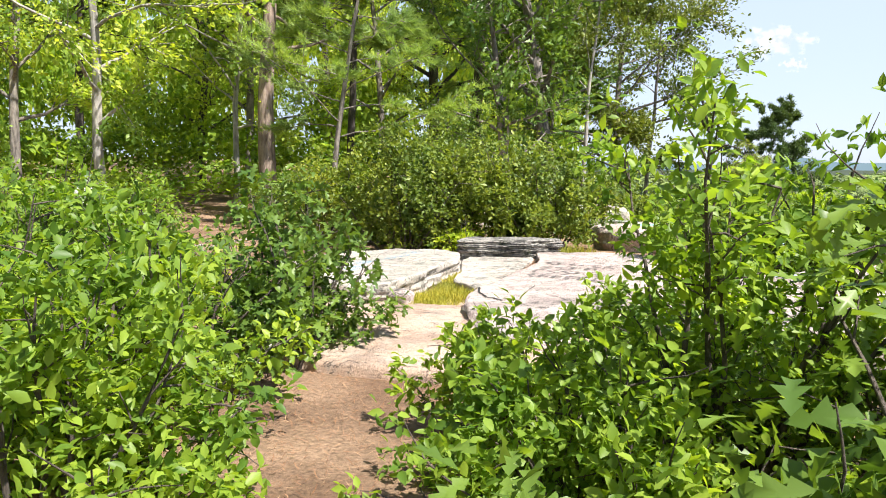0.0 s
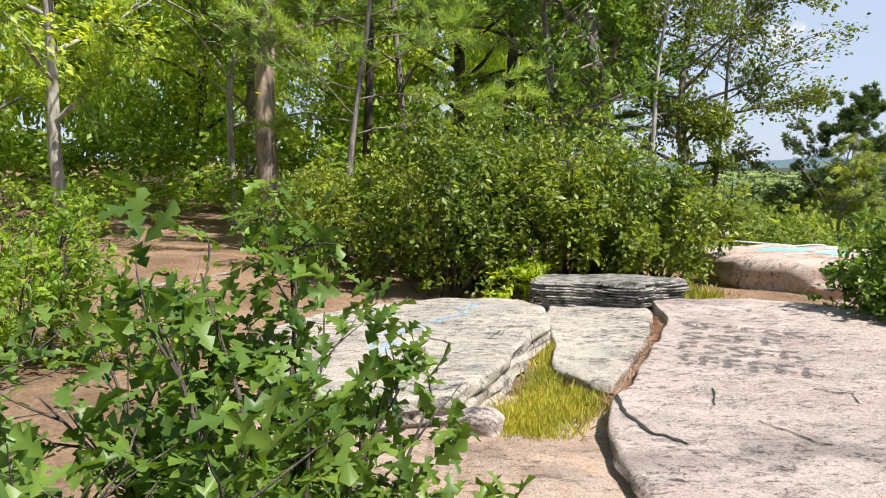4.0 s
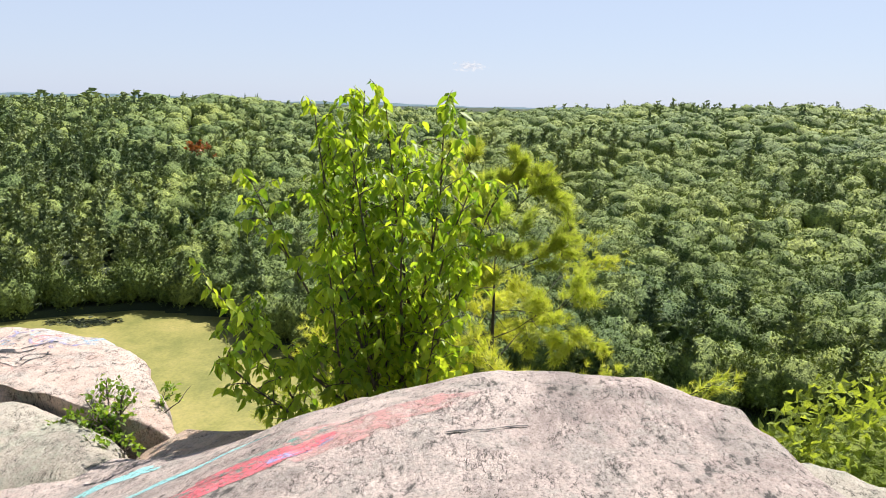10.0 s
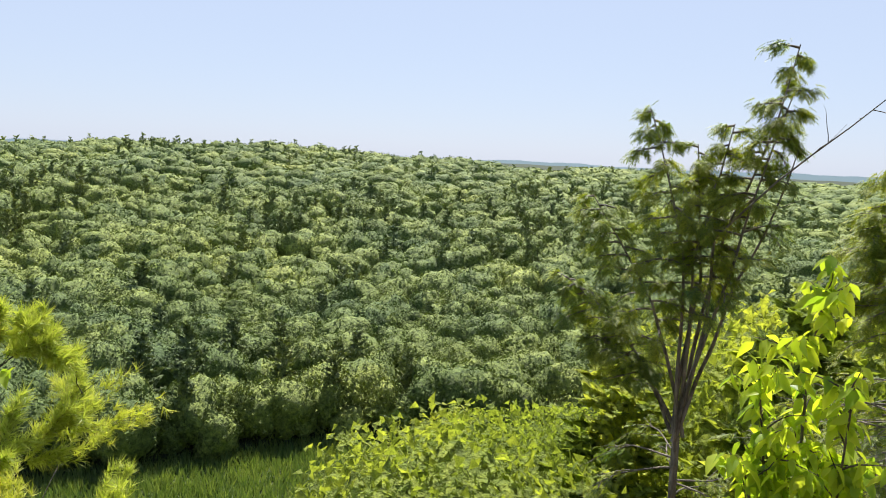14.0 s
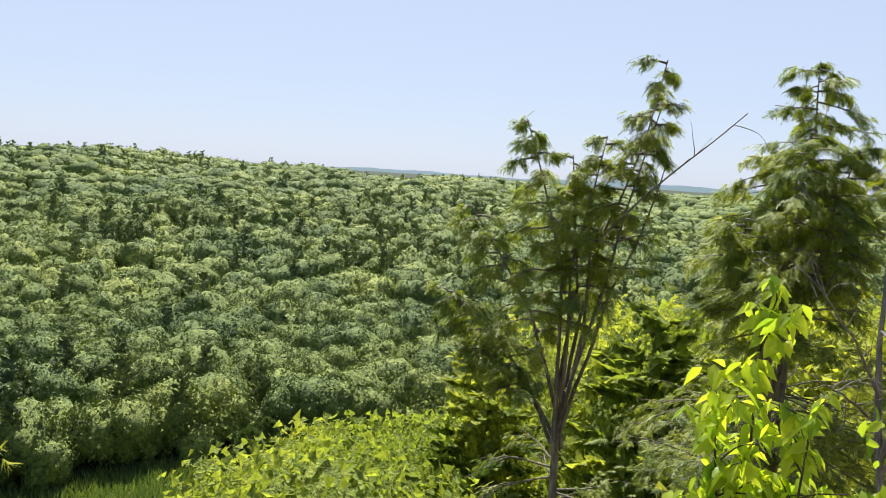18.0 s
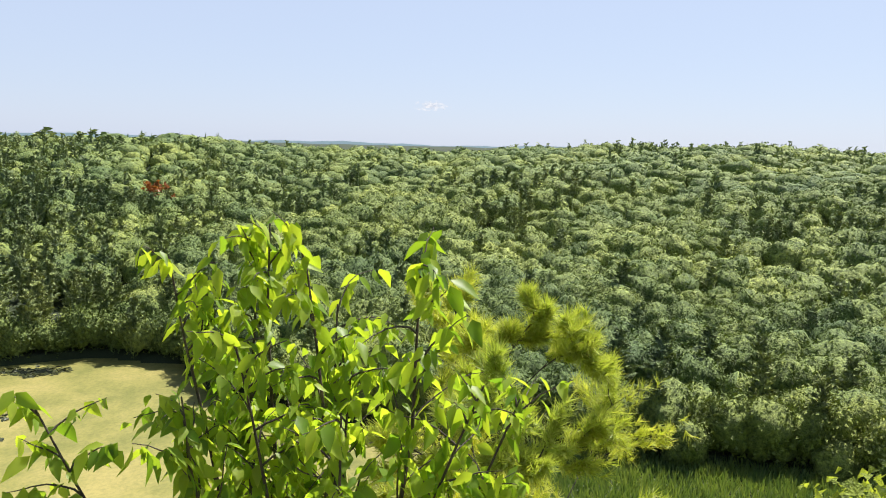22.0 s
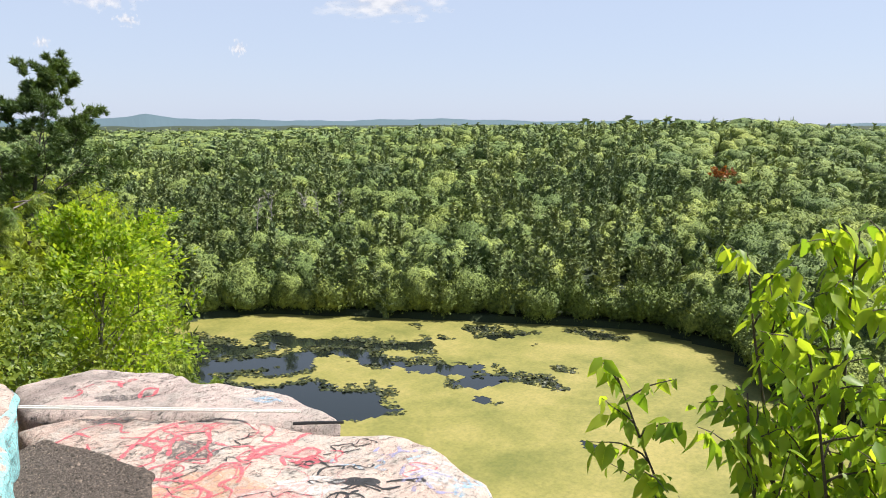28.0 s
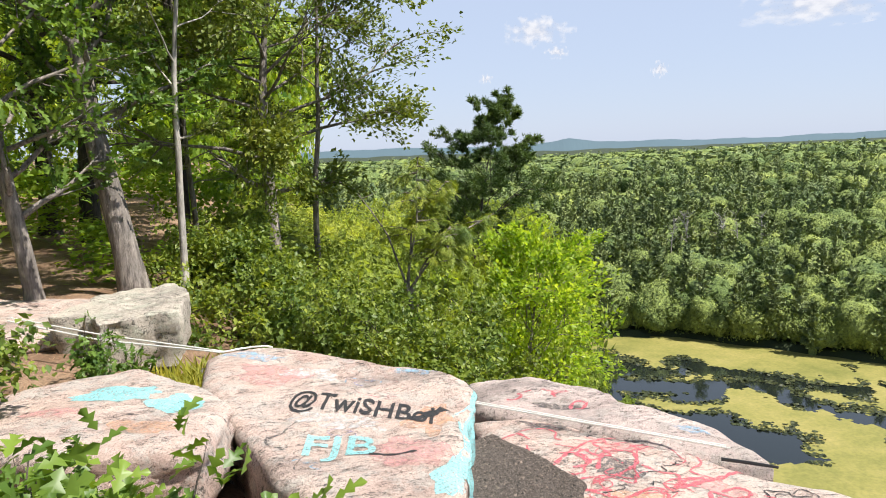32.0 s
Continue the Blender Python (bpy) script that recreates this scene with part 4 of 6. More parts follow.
rock("boulder", [(5.6, 8.75), (5.9, 9.4), (6.4, 9.75), (6.95, 9.4), (6.8, 8.85), (6.4, 8.2), (5.9, 8.1)],
     -0.66, 0.8, ROCK_PALE, "pale lichen-covered boulder beside the painted rock", 7, bulge=0.13, edge=0.14, rough=0.05)
rock("painted_rock", [(6.15, 10.3), (6.2, 11.4), (6.35, 12.7), (6.95, 12.6), (7.7, 11.5), (8.4, 10.5), (8.52, 10.05), (8.36, 9.4), (8.0, 8.9), (7.2, 8.35), (6.5, 7.95), (6.7, 8.7), (6.95, 9.3), (6.6, 9.9)],
     -0.6, 3.0, ROCK_RED, "reddish granite rock covered in scribbled red paint", 8, gx=-0.03, rough=0.05, edge=0.13, ring=140, steps=34)
rock("rock_slab", [(6.5, 13.0), (6.7, 13.8), (7.4, 13.75), (7.9, 13.0), (7.82, 12.3), (8.32, 11.6), (8.34, 11.0), (7.6, 11.35), (6.95, 12.3)],
     -0.57, 2.5, ROCK_PINK, "flat granite slab behind the painted rock", 9, rough=0.06, edge=0.14)
rock("lettered_rock", [(4.0, 12.45), (4.05, 13.4), (4.6, 13.55), (6.0, 12.3), (6.1, 11.7), (5.8, 10.95), (5.45, 10.0), (4.7, 9.85), (4.35, 11.2)],
     0.02, 0.8, ROCK_RED, "big pinkish rock lettered in black and turquoise paint", 10, gy=0.02, rough=0.04, edge=0.09, ring=130)
rock("boulder", [(2.55, 12.6), (3.5, 12.85), (4.05, 12.2), (4.25, 11.6), (4.1, 10.95), (3.3, 10.95), (2.65, 11.4)],
     0.18, 0.55, ROCK_RED, "rock with turquoise paint on top and a dark hollow", 11, rough=0.05, edge=0.1)
rock("rock_slab", [(0.4, 15.4), (1.6, 15.1), (2.7, 15.6), (2.5, 17.6), (0.8, 18.1), (-0.3, 16.8)],
     0.0, 0.3, ROCK_RED, "flat orange-stained rock at the wood's edge", 12, rough=0.04, edge=0.1)
rock("boulder", [(2.4, 15.3), (2.9, 16.4), (3.6, 16.6), (3.85, 15.6), (3.75, 14.8), (3.0, 14.7)],
     0.22, 0.6, ROCK_PALE, "pale angular boulder on the flat rock", 13, rough=0.07, edge=0.02, jag=0.22)
rock("rock_slab", [(4.5, 4.95), (5.5, 5.0), (5.95, 4.4), (5.3, 3.7), (4.4, 3.9)],
     -0.24, 2.0, ROCK_PALE, "lower shelf of rock beside the dome", 14, gx=-0.05, rough=0.06, edge=0.1)

sm, sn, sl, sb = material("dark_grit", 0.95)
sf = noise_node(sn, sl, 38, 7, 0.85, position(sn))
sl.new(ramp(sn, sl, sf, [(0.36, (0.03, 0.025, 0.021)), (0.52, (0.10, 0.078, 0.065)), (0.66, (0.26, 0.205, 0.165))]), sb.inputs["Base Color"])
bump(sn, sl, sb, [(sf, 0.02)], 1.0)
rock("soil_patch", [(5.6, 10.6), (6.0, 11.9), (6.35, 12.0), (6.5, 11.5), (6.62, 10.9), (6.3, 10.2), (5.8, 9.9)], -0.49, 0.12, sm, "dark gritty soil between the rocks", 15, rough=0.02, edge=0.03)


grit_rng = np.random.default_rng(16)
gx_, gy_ = grit_rng.uniform(5.55, 6.65, 2600), grit_rng.uniform(9.9, 12.05, 2600)
grit_p = []
soil_tree = ROCKS["soil_patch"]
for x, y in zip(gx_, gy_):
    hit = soil_tree.ray_cast(Vector((x, y, 1.0)), Vector((0, 0, -1)))
    if hit[0] is not None:
        grit_p.append((x, y, hit[0].z))
grit_p = np.array(grit_p)
gv, gf_ = scattered([(-0.5, -0.4, -0.1), (0.5, -0.35, -0.1), (0.05, 0.55, -0.1), (0.0, 0.0, 0.55)], [(0, 1, 3), (1, 2, 3), (2, 0, 3)], turns(grit_rng, len(grit_p), (-0.3, 0.3)), grit_rng.gamma(2.0, 0.004, len(grit_p)) + 0.006, grit_p)
grit_m, grn, grl, grb = material("grit_stones", 0.9)
grl.new(ramp(grn, grl, grn.new("ShaderNodeNewGeometry").outputs["Random Per Island"], [(0.0, (0.03, 0.026, 0.023)), (0.7, (0.10, 0.08, 0.068)), (1.0, (0.24, 0.185, 0.15))]), grb.inputs["Base Color"])
tagged(piece("grit", gv, gf_, grit_m), "small stones and grit on the dark soil", "grit", kind="stuff")

# ---- plants ----
def woody(rng, H, lean, r0, n=14, wander=0.035, kink=0.0):
    """A trunk line from the ground up, and its radii."""
    p = curve_line(rng, (0, 0, -0.15), (lean[0], lean[1], 1), H, n, wander)
    return p, np.interp(np.linspace(0, 1, n + 1), [0, 0.04, 1], [r0 * 1.35, r0, r0 * 0.12])


def along(line, f):
    k = f * (len(line) - 1)
    i = min(int(k), len(line) - 2)
    return line[i] + (line[i + 1] - line[i]) * (k - i)


def broad_tree(name, at, H, label, seed, lean=(0, 0), r0=0.1, crown=0.35, limbs=14, spread=0.35, leaves=3000, size=0.16, shape=(CLUMP_V, CLUMP_F), leaf=WOOD_LEAF, skin=BARK_GREY, rise=0.7, twigs=5, group="trees", hang=0.0, bare=0.0, category="tree", tight=9.0):
    rng = np.random.default_rng(seed)
    top = thing(name, at, label, category, group)
    line, rad = woody(rng, H, lean, r0)
    tv, tf = tube(line, rad, 8)
    piece("trunk", tv, tf, skin, top, smooth=True)
    arms, places, ways = [], [], []
    for k in range(limbs):
        f = crown + (0.98 - crown) * (k + rng.uniform(0.2, 0.8)) / limbs
        a = k * 2.4 + rng.uniform(-0.5, 0.5)
        env = math.sin(math.pi * min(max((f - crown) / (1.02 - crown), 0.05), 1) ** 0.75) * 0.75 + 0.3
        ln = H * spread * env * rng.uniform(0.75, 1.2)
        h = (math.cos(a), math.sin(a), rise * rng.uniform(0.6, 1.3) + 0.5 * (f - 0.5))
        limb = curve_line(rng, along(line, f), h, ln, 7, 0.13, hang * 0.05)
        r = max(r0 * (1.05 - f) * 0.5, 0.005)
        arms.append(tube(limb, np.linspace(r, r * 0.2, 8), 5))
        dead = rng.random() < bare and f < crown + 0.35
        for q in range(twigs):
            g = rng.uniform(0.3, 1.0)
            th = unit(limb[-1] - limb[0]) + rng.normal(0, 0.6, 3)
            tw = curve_line(rng, along(limb, g), th, ln * rng.uniform(0.25, 0.5), 4, 0.18, hang * 0.06)
            arms.append(tube(tw, np.linspace(r * 0.35 + 0.002, 0.0015, 5), 4))
            if dead:
                continue
            n = max(int(leaves / limbs / twigs), 1)
            u = rng.uniform(0.1, 1.05, n)
            pt = np.stack([np.interp(u, np.linspace(0, 1, 5), tw[:, c]) for c in range(3)], -1)
            places.append(pt + rng.normal(0, min(ln * 0.055, tight), (n, 3)))
            ways.append(np.tile(tw[-1] - tw[0], (n, 1)) + rng.normal(0, 0.6 * ln * 0.35, (n, 3)) + (0, 0, -hang * ln * 0.2))
    bv, bf = joined(arms)
    piece("limb", bv, bf, skin, top)
    p, w = np.concatenate(places), np.concatenate(ways)
    lv, lf = scattered(*shape, aim(rng, w), rng.uniform(0.65, 1.25, len(p)) * size, p)
    piece("crown", lv, lf, leaf, top)
    return top


def needle_tree(name, at, H, label, seed, lean=(0, 0), r0=0.12, crown=0.3, limbs=26, reach=0.3, tufts=1800, size=0.22, shape=PINE_TUFT, leaf=PINE_NEEDLE, skin=BARK_PINE, rise=0.25, droop=0.0, top_fill=1.0, group="trees", flat=0.25, bare=0.0, twigs=6, wander=0.035, tips=0.15):
    """Pines and hemlocks: tiers of level limbs with brushes of needles."""
    rng = np.random.default_rng(seed)
    top = thing(name, at, label, "tree", group)
    line, rad = woody(rng, H, lean, r0, wander=wander)
    rad[-4:] *= (0.7, 0.5, 0.35, 0.2)
    tv, tf = tube(line, rad, 8)
    piece("trunk", tv, tf, skin, top, smooth=True)
    arms, places, ways = [], [], []
    for k in range(limbs):
        f = min(crown + (1.0 - crown) * (k + rng.uniform(0.1, 0.9)) / limbs, 0.999)
        a = k * 2.4 + rng.uniform(-0.6, 0.6)
        ln = H * reach * ((1.03 - f) / (1.03 - crown)) ** (0.75 * top_fill) * rng.uniform(0.6, 1.25) + 0.12 * H * reach
        limb = curve_line(rng, along(line, f), (math.cos(a), math.sin(a), rise * rng.uniform(0.3, 1.5) + 1.2 * max(f - 0.85, 0) / 0.15), ln, 7, 0.1, droop)
        r = max(r0 * (1.05 - f) * 0.32, 0.004)
        arms.append(tube(limb, np.linspace(r, r * 0.25, 8), 5))
        dead = rng.random() < bare
        for q in range(twigs):
            g = rng.uniform(0.25, 1.0)
            th = unit(limb[-1] - limb[0]) + rng.normal(0, 0.65, 3) * (1, 1, flat)
            tw = curve_line(rng, along(limb, g), th, ln * rng.uniform(0.2, 0.42), 4, 0.12, droop)
            arms.append(tube(tw, np.linspace(r * 0.4 + 0.002, 0.0015, 5), 4))
            if dead:
                continue
            n = max(int(tufts / limbs / twigs), 1)
            u = rng.uniform(tips, 1.0, n)
            pt = np.stack([np.interp(u, np.linspace(0, 1, 5), tw[:, c]) for c in range(3)], -1)
            places.append(pt + rng.normal(0, 0.03 * ln, (n, 3)) * (1, 1, flat))
            ways.append(np.tile(unit(tw[-1] - tw[0]), (n, 1)) + rng.normal(0, 0.55, (n, 3)) * (1, 1, flat))
    bv, bf = joined(arms)
    piece("limb", bv, bf, skin, top)
    p, w = np.concatenate(places), np.concatenate(ways)
    lv, lf = scattered(*shape, aim(rng, w, 0.35), rng.uniform(0.7, 1.2, len(p)) * size, p)
    piece("crown", lv, lf, leaf, top)
    return top


def many_stemmed(name, at, fork, leaders, label, seed, limbs=16, reach=0.7, sprays=5200, size=0.2, shape=HEM_SPRAY, leaf=HEMLOCK_LEAF, skin=BARK_GREY, r0=0.075, group="hemlocks", low=120, low_reach=1.5):
    """A tree whose trunk splits at the fork into leaders, each (end, leafy)."""
    rng = np.random.default_rng(seed)
    top = thing(name, at, label, "tree", group)
    at, fork = np.array(at), np.array(fork)
    base = curve_line(rng, (0, 0, -0.2), fork - at, np.linalg.norm(fork - at) + 0.2, 8, 0.02)
    tv, tf = tube(base, np.linspace(r0 * 1.4, r0, 9), 8)
    piece("trunk", tv, tf, skin, top, smooth=True)
    arms, places, ways = [], [], []

    def fringe(line, f, ln, up, n, k):
        a = k * 2.4 + rng.uniform(-0.6, 0.6)
        limb = curve_line(rng, along(line, f), (math.cos(a), math.sin(a), up), ln, 6, 0.1, 0.07)
        arms.append(tube(limb, np.linspace(0.016, 0.004, 7), 4))
        for q in range(5):
            tw = curve_line(rng, along(limb, rng.uniform(0.2, 1)), unit(limb[-1] - limb[0]) + rng.normal(0, 0.6, 3) * (1, 1, 0.3), ln * rng.uniform(0.3, 0.55), 4, 0.1, 0.1)
            arms.append(tube(tw, np.linspace(0.006, 0.0015, 5), 4))
            u = rng.uniform(0.05, 1.0, n)
            places.append(np.stack([np.interp(u, np.linspace(0, 1, 5), tw[:, c]) for c in range(3)], -1) + rng.normal(0, 0.03, (n, 3)))
            ways.append(np.tile(unit(tw[-1] - tw[0]), (n, 1)) + rng.normal(0, 0.5, (n, 3)) * (1, 1, 0.4) + (0, 0, -0.25))

    n = max(sprays // ((limbs * len(leaders) + low) * 5), 1)
    for end, leafy_ in leaders:
        d = np.array(end) - fork
        line = curve_line(rng, base[-1] + rng.normal(0, 0.03, 3), d * (0.6, 0.6, 1.0), np.linalg.norm(d) * 0.55, 5, 0.05)
        rest = np.array(end) - at - line[-1]
        line = np.concatenate([line, curve_line(rng, line[-1], rest, np.linalg.norm(rest), 5, 0.04)[1:]])
        arms.append(tube(line, np.linspace(r0 * 0.6, 0.006, len(line)), 6))
        for k in range(limbs if leafy_ else 5):
            f = min(0.34 + 0.66 * ((k + rng.random()) / limbs) ** 0.85, 0.999)
            if leafy_:
                fringe(line, f, reach * (1.12 - f) ** 0.7 * rng.uniform(0.5, 1.3) + 0.06, 0.35 - 0.3 * f, n, k)
            else:
                tw = curve_line(rng, along(line, rng.uniform(0.5, 1)), rng.normal(0, 1, 3) + (0, 0, 0.6), reach * 0.8, 5, 0.2)
                arms.append(tube(tw, np.linspace(0.006, 0.0012, 6), 4))
    for k in range(low):
        fringe(base, rng.uniform(0.55, 1.0), low_reach * rng.uniform(0.6, 1.2), 0.1, n, k)
    bv, bf = joined(arms)
    piece("limb", bv, bf, skin, top)
    p, w = np.concatenate(places), np.concatenate(ways)
    lv, lf = scattered(*shape, aim(rng, w, 0.35), rng.uniform(0.7, 1.25, len(p)) * size, p)
    piece("crown", lv, lf, leaf, top)
    return top


def shrub(name, at, radius, height, label, seed, leaves=3000, size=0.08, shape=(LEAF_V, LEAF_F), leaf=SHRUB_LEAF, stems=16, group="shrubs", stretch=(1, 1), cluster=7, hang=0.0):
    """A bush: many stems from one root and leaves in small bunches on an uneven outline."""
    rng = np.random.default_rng(seed)
    top = thing(name, at, label, "shrub", group)
    arms, tips = [], []
    for k in range(stems):
        a, b = rng.uniform(0, 2 * np.pi), rng.uniform(0, 1) ** 0.7
        end = np.array([math.cos(a) * radius * b * stretch[0], math.sin(a) * radius * b * stretch[1], height * math.sqrt(max(1.05 - b * b, 0.05)) * rng.uniform(0.75, 1.12)])
        st = curve_line(rng, (math.cos(a) * 0.12 * radius, math.sin(a) * 0.12 * radius, -0.1), end, np.linalg.norm(end) + 0.1, 7, 0.09)
        arms.append(tube(st, np.linspace(0.012 + 0.006 * height, 0.003, 8), 5))
        for q in range(9):
            g = rng.uniform(0.25, 1.0)
            o = along(st, g)
            d = unit(o * (1, 1, 0.3) + (0, 0, 0.2)) + rng.normal(0, 0.75, 3) + (0, 0, 0.25)
            tw = curve_line(rng, o, d, radius * rng.uniform(0.25, 0.5), 4, 0.15)
            arms.append(tube(tw, np.linspace(0.005, 0.0015, 5), 4))
            tips.append(tw)
    bv, bf = joined(arms)
    piece("stem", bv, bf, TWIG, top)
    n = leaves // cluster
    t = rng.integers(0, len(tips), n)
    u = rng.uniform(0.2, 1.0, n)
    tips = np.array(tips)
    c = tips[t, 0] * (1 - u)[:, None] + tips[t, 4] * u[:, None] + rng.normal(0, 0.09 * radius, (n, 3))
    c[:, 2] = np.maximum(c[:, 2], 0.02)
    p = np.repeat(c, cluster, 0) + rng.normal(0, size * 0.35, (n * cluster, 3))
    w = np.repeat(tips[t, 4] - tips[t, 0], cluster, 0) * 0.6 / radius + rng.normal(0, 0.5, (n * cluster, 3)) - (0, 0, hang)
    lv, lf = scattered(*shape, aim(rng, w, 0.5), rng.uniform(0.55, 1.2, len(p)) * size, p)
    piece("foliage", lv, lf, leaf, top)
    return top


OAK = (OAKL_V, OAKL_F)
LEAF = (LEAF_V, LEAF_F)


def spot(x, y, dz=0.0):
    return (x, y, float(land(x, y)) + dz)


# young birch and pine that stand below the dome's edge
def vase_tree(name, at, ends, label, seed, leaf, shape, r0=0.022, size=0.08, twigs=9, per_twig=7, reach=0.4, group="ledge trees"):
    """A small tree of several stems that rise from one root, with leaves that hang along its twigs."""
    rng = np.random.default_rng(seed)
    top = thing(name, at, label, "tree", group)
    root = np.array(at)
    places, ways = [], []
    for end in ends:
        d = np.array(end) - root
        far = np.linalg.norm(d)
        stem = curve_line(rng, (rng.normal(0, 0.05), rng.normal(0, 0.05), -0.12), d * (0.45, 0.45, 1.0), far * 0.5, 6, 0.05)
        stem = np.concatenate([stem, curve_line(rng, stem[-1], d - stem[-1], np.linalg.norm(d - stem[-1]), 6, 0.05)[1:]])
        arms = [tube(stem, np.linspace(r0 * (0.5 + far / 6), 0.003, len(stem)), 6)]
        for q in range(twigs):
            g = 0.42 + 0.58 * (q + rng.random()) / twigs
            away = unit(rng.normal(0, 1, 3) * (1, 1, 0.3) + 0.5 * d / far) + (0, 0, 0.75)
            tw = curve_line(rng, along(stem, min(g, 0.99)), away, reach * rng.uniform(0.5, 1.2) * (1.25 - 0.75 * g), 6, 0.16, 0.1)
            arms.append(tube(tw, np.linspace(0.0045, 0.0012, 7), 4))
            n = max(int(per_twig * rng.uniform(0.6, 1.4)), 3)
            u = np.linspace(0.12, 1.0, n)
            pt = np.stack([np.interp(u, np.linspace(0, 1, 7), tw[:, c]) for c in range(3)], -1)
            turn_ = rng.uniform(0, 6.28) + 2.4 * np.arange(n)
            places.append(pt + rng.normal(0, 0.012, (n, 3)))
            ways.append(np.stack([np.cos(turn_), np.sin(turn_), np.full(n, -1.05)], -1) + rng.normal(0, 0.35, (n, 3)))
        v, f = joined(arms)
        piece("stem", v, f, TWIG, top)
    p, w = np.concatenate(places), np.concatenate(ways)
    v, f = scattered(*shape, aim(rng, w, 0.6), rng.uniform(0.55, 1.2, len(p)) * size, p)
    piece("leaves", v, f, leaf, top)
    return top


vase_tree("young_birch", (7.2, 6.72, -1.9), ((7.23, 6.84, 1.5), (6.97, 6.29, 1.42), (7.07, 7.34, 1.39), (7.2, 7.08, 1.42), (7.12, 6.52, 1.44), (7.3, 6.7, 1.2), (6.71, 7.56, 0.92), (6.41, 7.69, 0.4), (6.19, 7.57, -0.08), (6.7, 7.54, 0.08), (7.22, 5.94, 0.86), (6.94, 6.07, 0.42), (6.66, 6.33, 0.15), (6.64, 7.09, 0.58), (7.0, 6.9, 1.15), (7.3, 7.2, 1.1), (6.9, 6.6, 1.05), (7.15, 6.2, 1.05), (7.35, 6.5, 1.0), (6.85, 7.2, 0.95)),
          "young many-stemmed birch with sunlit toothed leaves below the rock edge", 41, BIRCH_LEAF, (BIRCHL_V, LEAF_F), size=0.09, twigs=27, per_twig=13, reach=0.47)
needle_tree("young_pine", (8.25, 6.13, -2.9), 3.74, "young yellow-green pine beside the birch", 42, r0=0.04, crown=0.38, limbs=26, reach=0.46, tufts=6200, size=0.10, leaf=YOUNG_NEEDLE, skin=BARK_DARK, rise=0.5, tips=0.25, flat=0.7, twigs=7, group="ledge trees")
vase_tree("young_birch", (5.4, 3.42, -1.75), ((5.41, 3.4, 1.42), (5.3, 3.5, 1.1), (5.55, 3.32, 1.12), (5.5, 3.6, 0.85), (5.22, 3.3, 0.8), (5.45, 3.2, 0.7), (5.62, 3.5, 0.75)),
          "slender birch sapling with bright backlit leaves", 43, BIRCH_LEAF, (BIRCHL_V, LEAF_F), r0=0.016, size=0.088, twigs=34, per_twig=15, reach=0.38)
shrub("green_shrub", (5.05, 1.75, -1.3), 0.8, 1.85, "leafy green shrub growing up the cliff edge", 44, 4200, 0.085, LEAF, BIRCH_LEAF)
# hemlocks to the south
many_stemmed("hemlock", (9.7, -1.5, -7.0), (9.7, -1.5, -1.4), (((10.25, -1.13, 2.5), True), ((8.62, -2.2, 3.12), True), ((9.78, -1.49, 2.1), True), ((9.36, -1.76, 2.33), True), ((8.99, -1.98, 2.7), True), ((10.67, -0.77, 1.45), True), ((8.2, -2.4, 2.72), False), ((8.62, -2.2, 2.0), False), ((10.83, -0.62, 0.47), True), ((10.54, -0.88, -0.3), True)),
             "many-stemmed leaning hemlock with drooping sprays", 51, limbs=22, reach=0.58, sprays=12000, size=0.135, r0=0.045, low=20, low_reach=1.2)
many_stemmed("hemlock", (8.7, -6.1, -6.5), (8.72, -6.1, -1.2), (((8.5, -6.2, 3.8), True), ((9.1, -5.6, 2.4), True), ((8.0, -6.4, 2.5), True), ((9.6, -6.0, 1.4), True)),
             "dense dark hemlock on the cliff", 52, limbs=40, reach=1.3, sprays=15000, size=0.17, low=80, low_reach=2.0)
many_stemmed("hemlock", (5.9, -4.9, -3.0), (5.85, -4.86, -0.3), (((6.5, -5.25, 4.35), True), ((5.6, -4.9, 5.6), True), ((6.9, -5.3, 2.6), True), ((5.2, -4.6, 3.6), False), ((6.4, -4.6, 1.7), False)),
             "tall hemlock with bare dead lower branches", 53, limbs=38, reach=1.2, sprays=13000, size=0.165, low=40, low_reach=1.5)
many_stemmed("hemlock", (8.4, -4.6, -7.0), (8.4, -4.6, -1.5), (((8.2, -4.9, 2.6), True), ((8.9, -4.3, 1.4), True), ((7.8, -5.0, 2.0), True), ((7.4, -4.8, 1.0), False)),
             "hemlock crowded between its taller neighbours", 54, limbs=34, reach=1.25, sprays=12000, size=0.165, low=60, low_reach=1.8)
snag_rng = np.random.default_rng(55)
snag = thing("dead_tree", (6.2, -2.9, -3.2), "bare grey dead tree tangled beside the hemlocks", "tree", "dead trees")
DEAD_BARK = bark("dead_bark", (0.16, 0.14, 0.13), (0.40, 0.37, 0.34), 8)
snag_line = curve_line(snag_rng, (0, 0, -0.2), (0.03, 0.0, 1), 4.6, 10, 0.04)
v, f = tube(snag_line, np.linspace(0.07, 0.02, 11), 7)
piece("trunk", v, f, DEAD_BARK, snag, smooth=True)
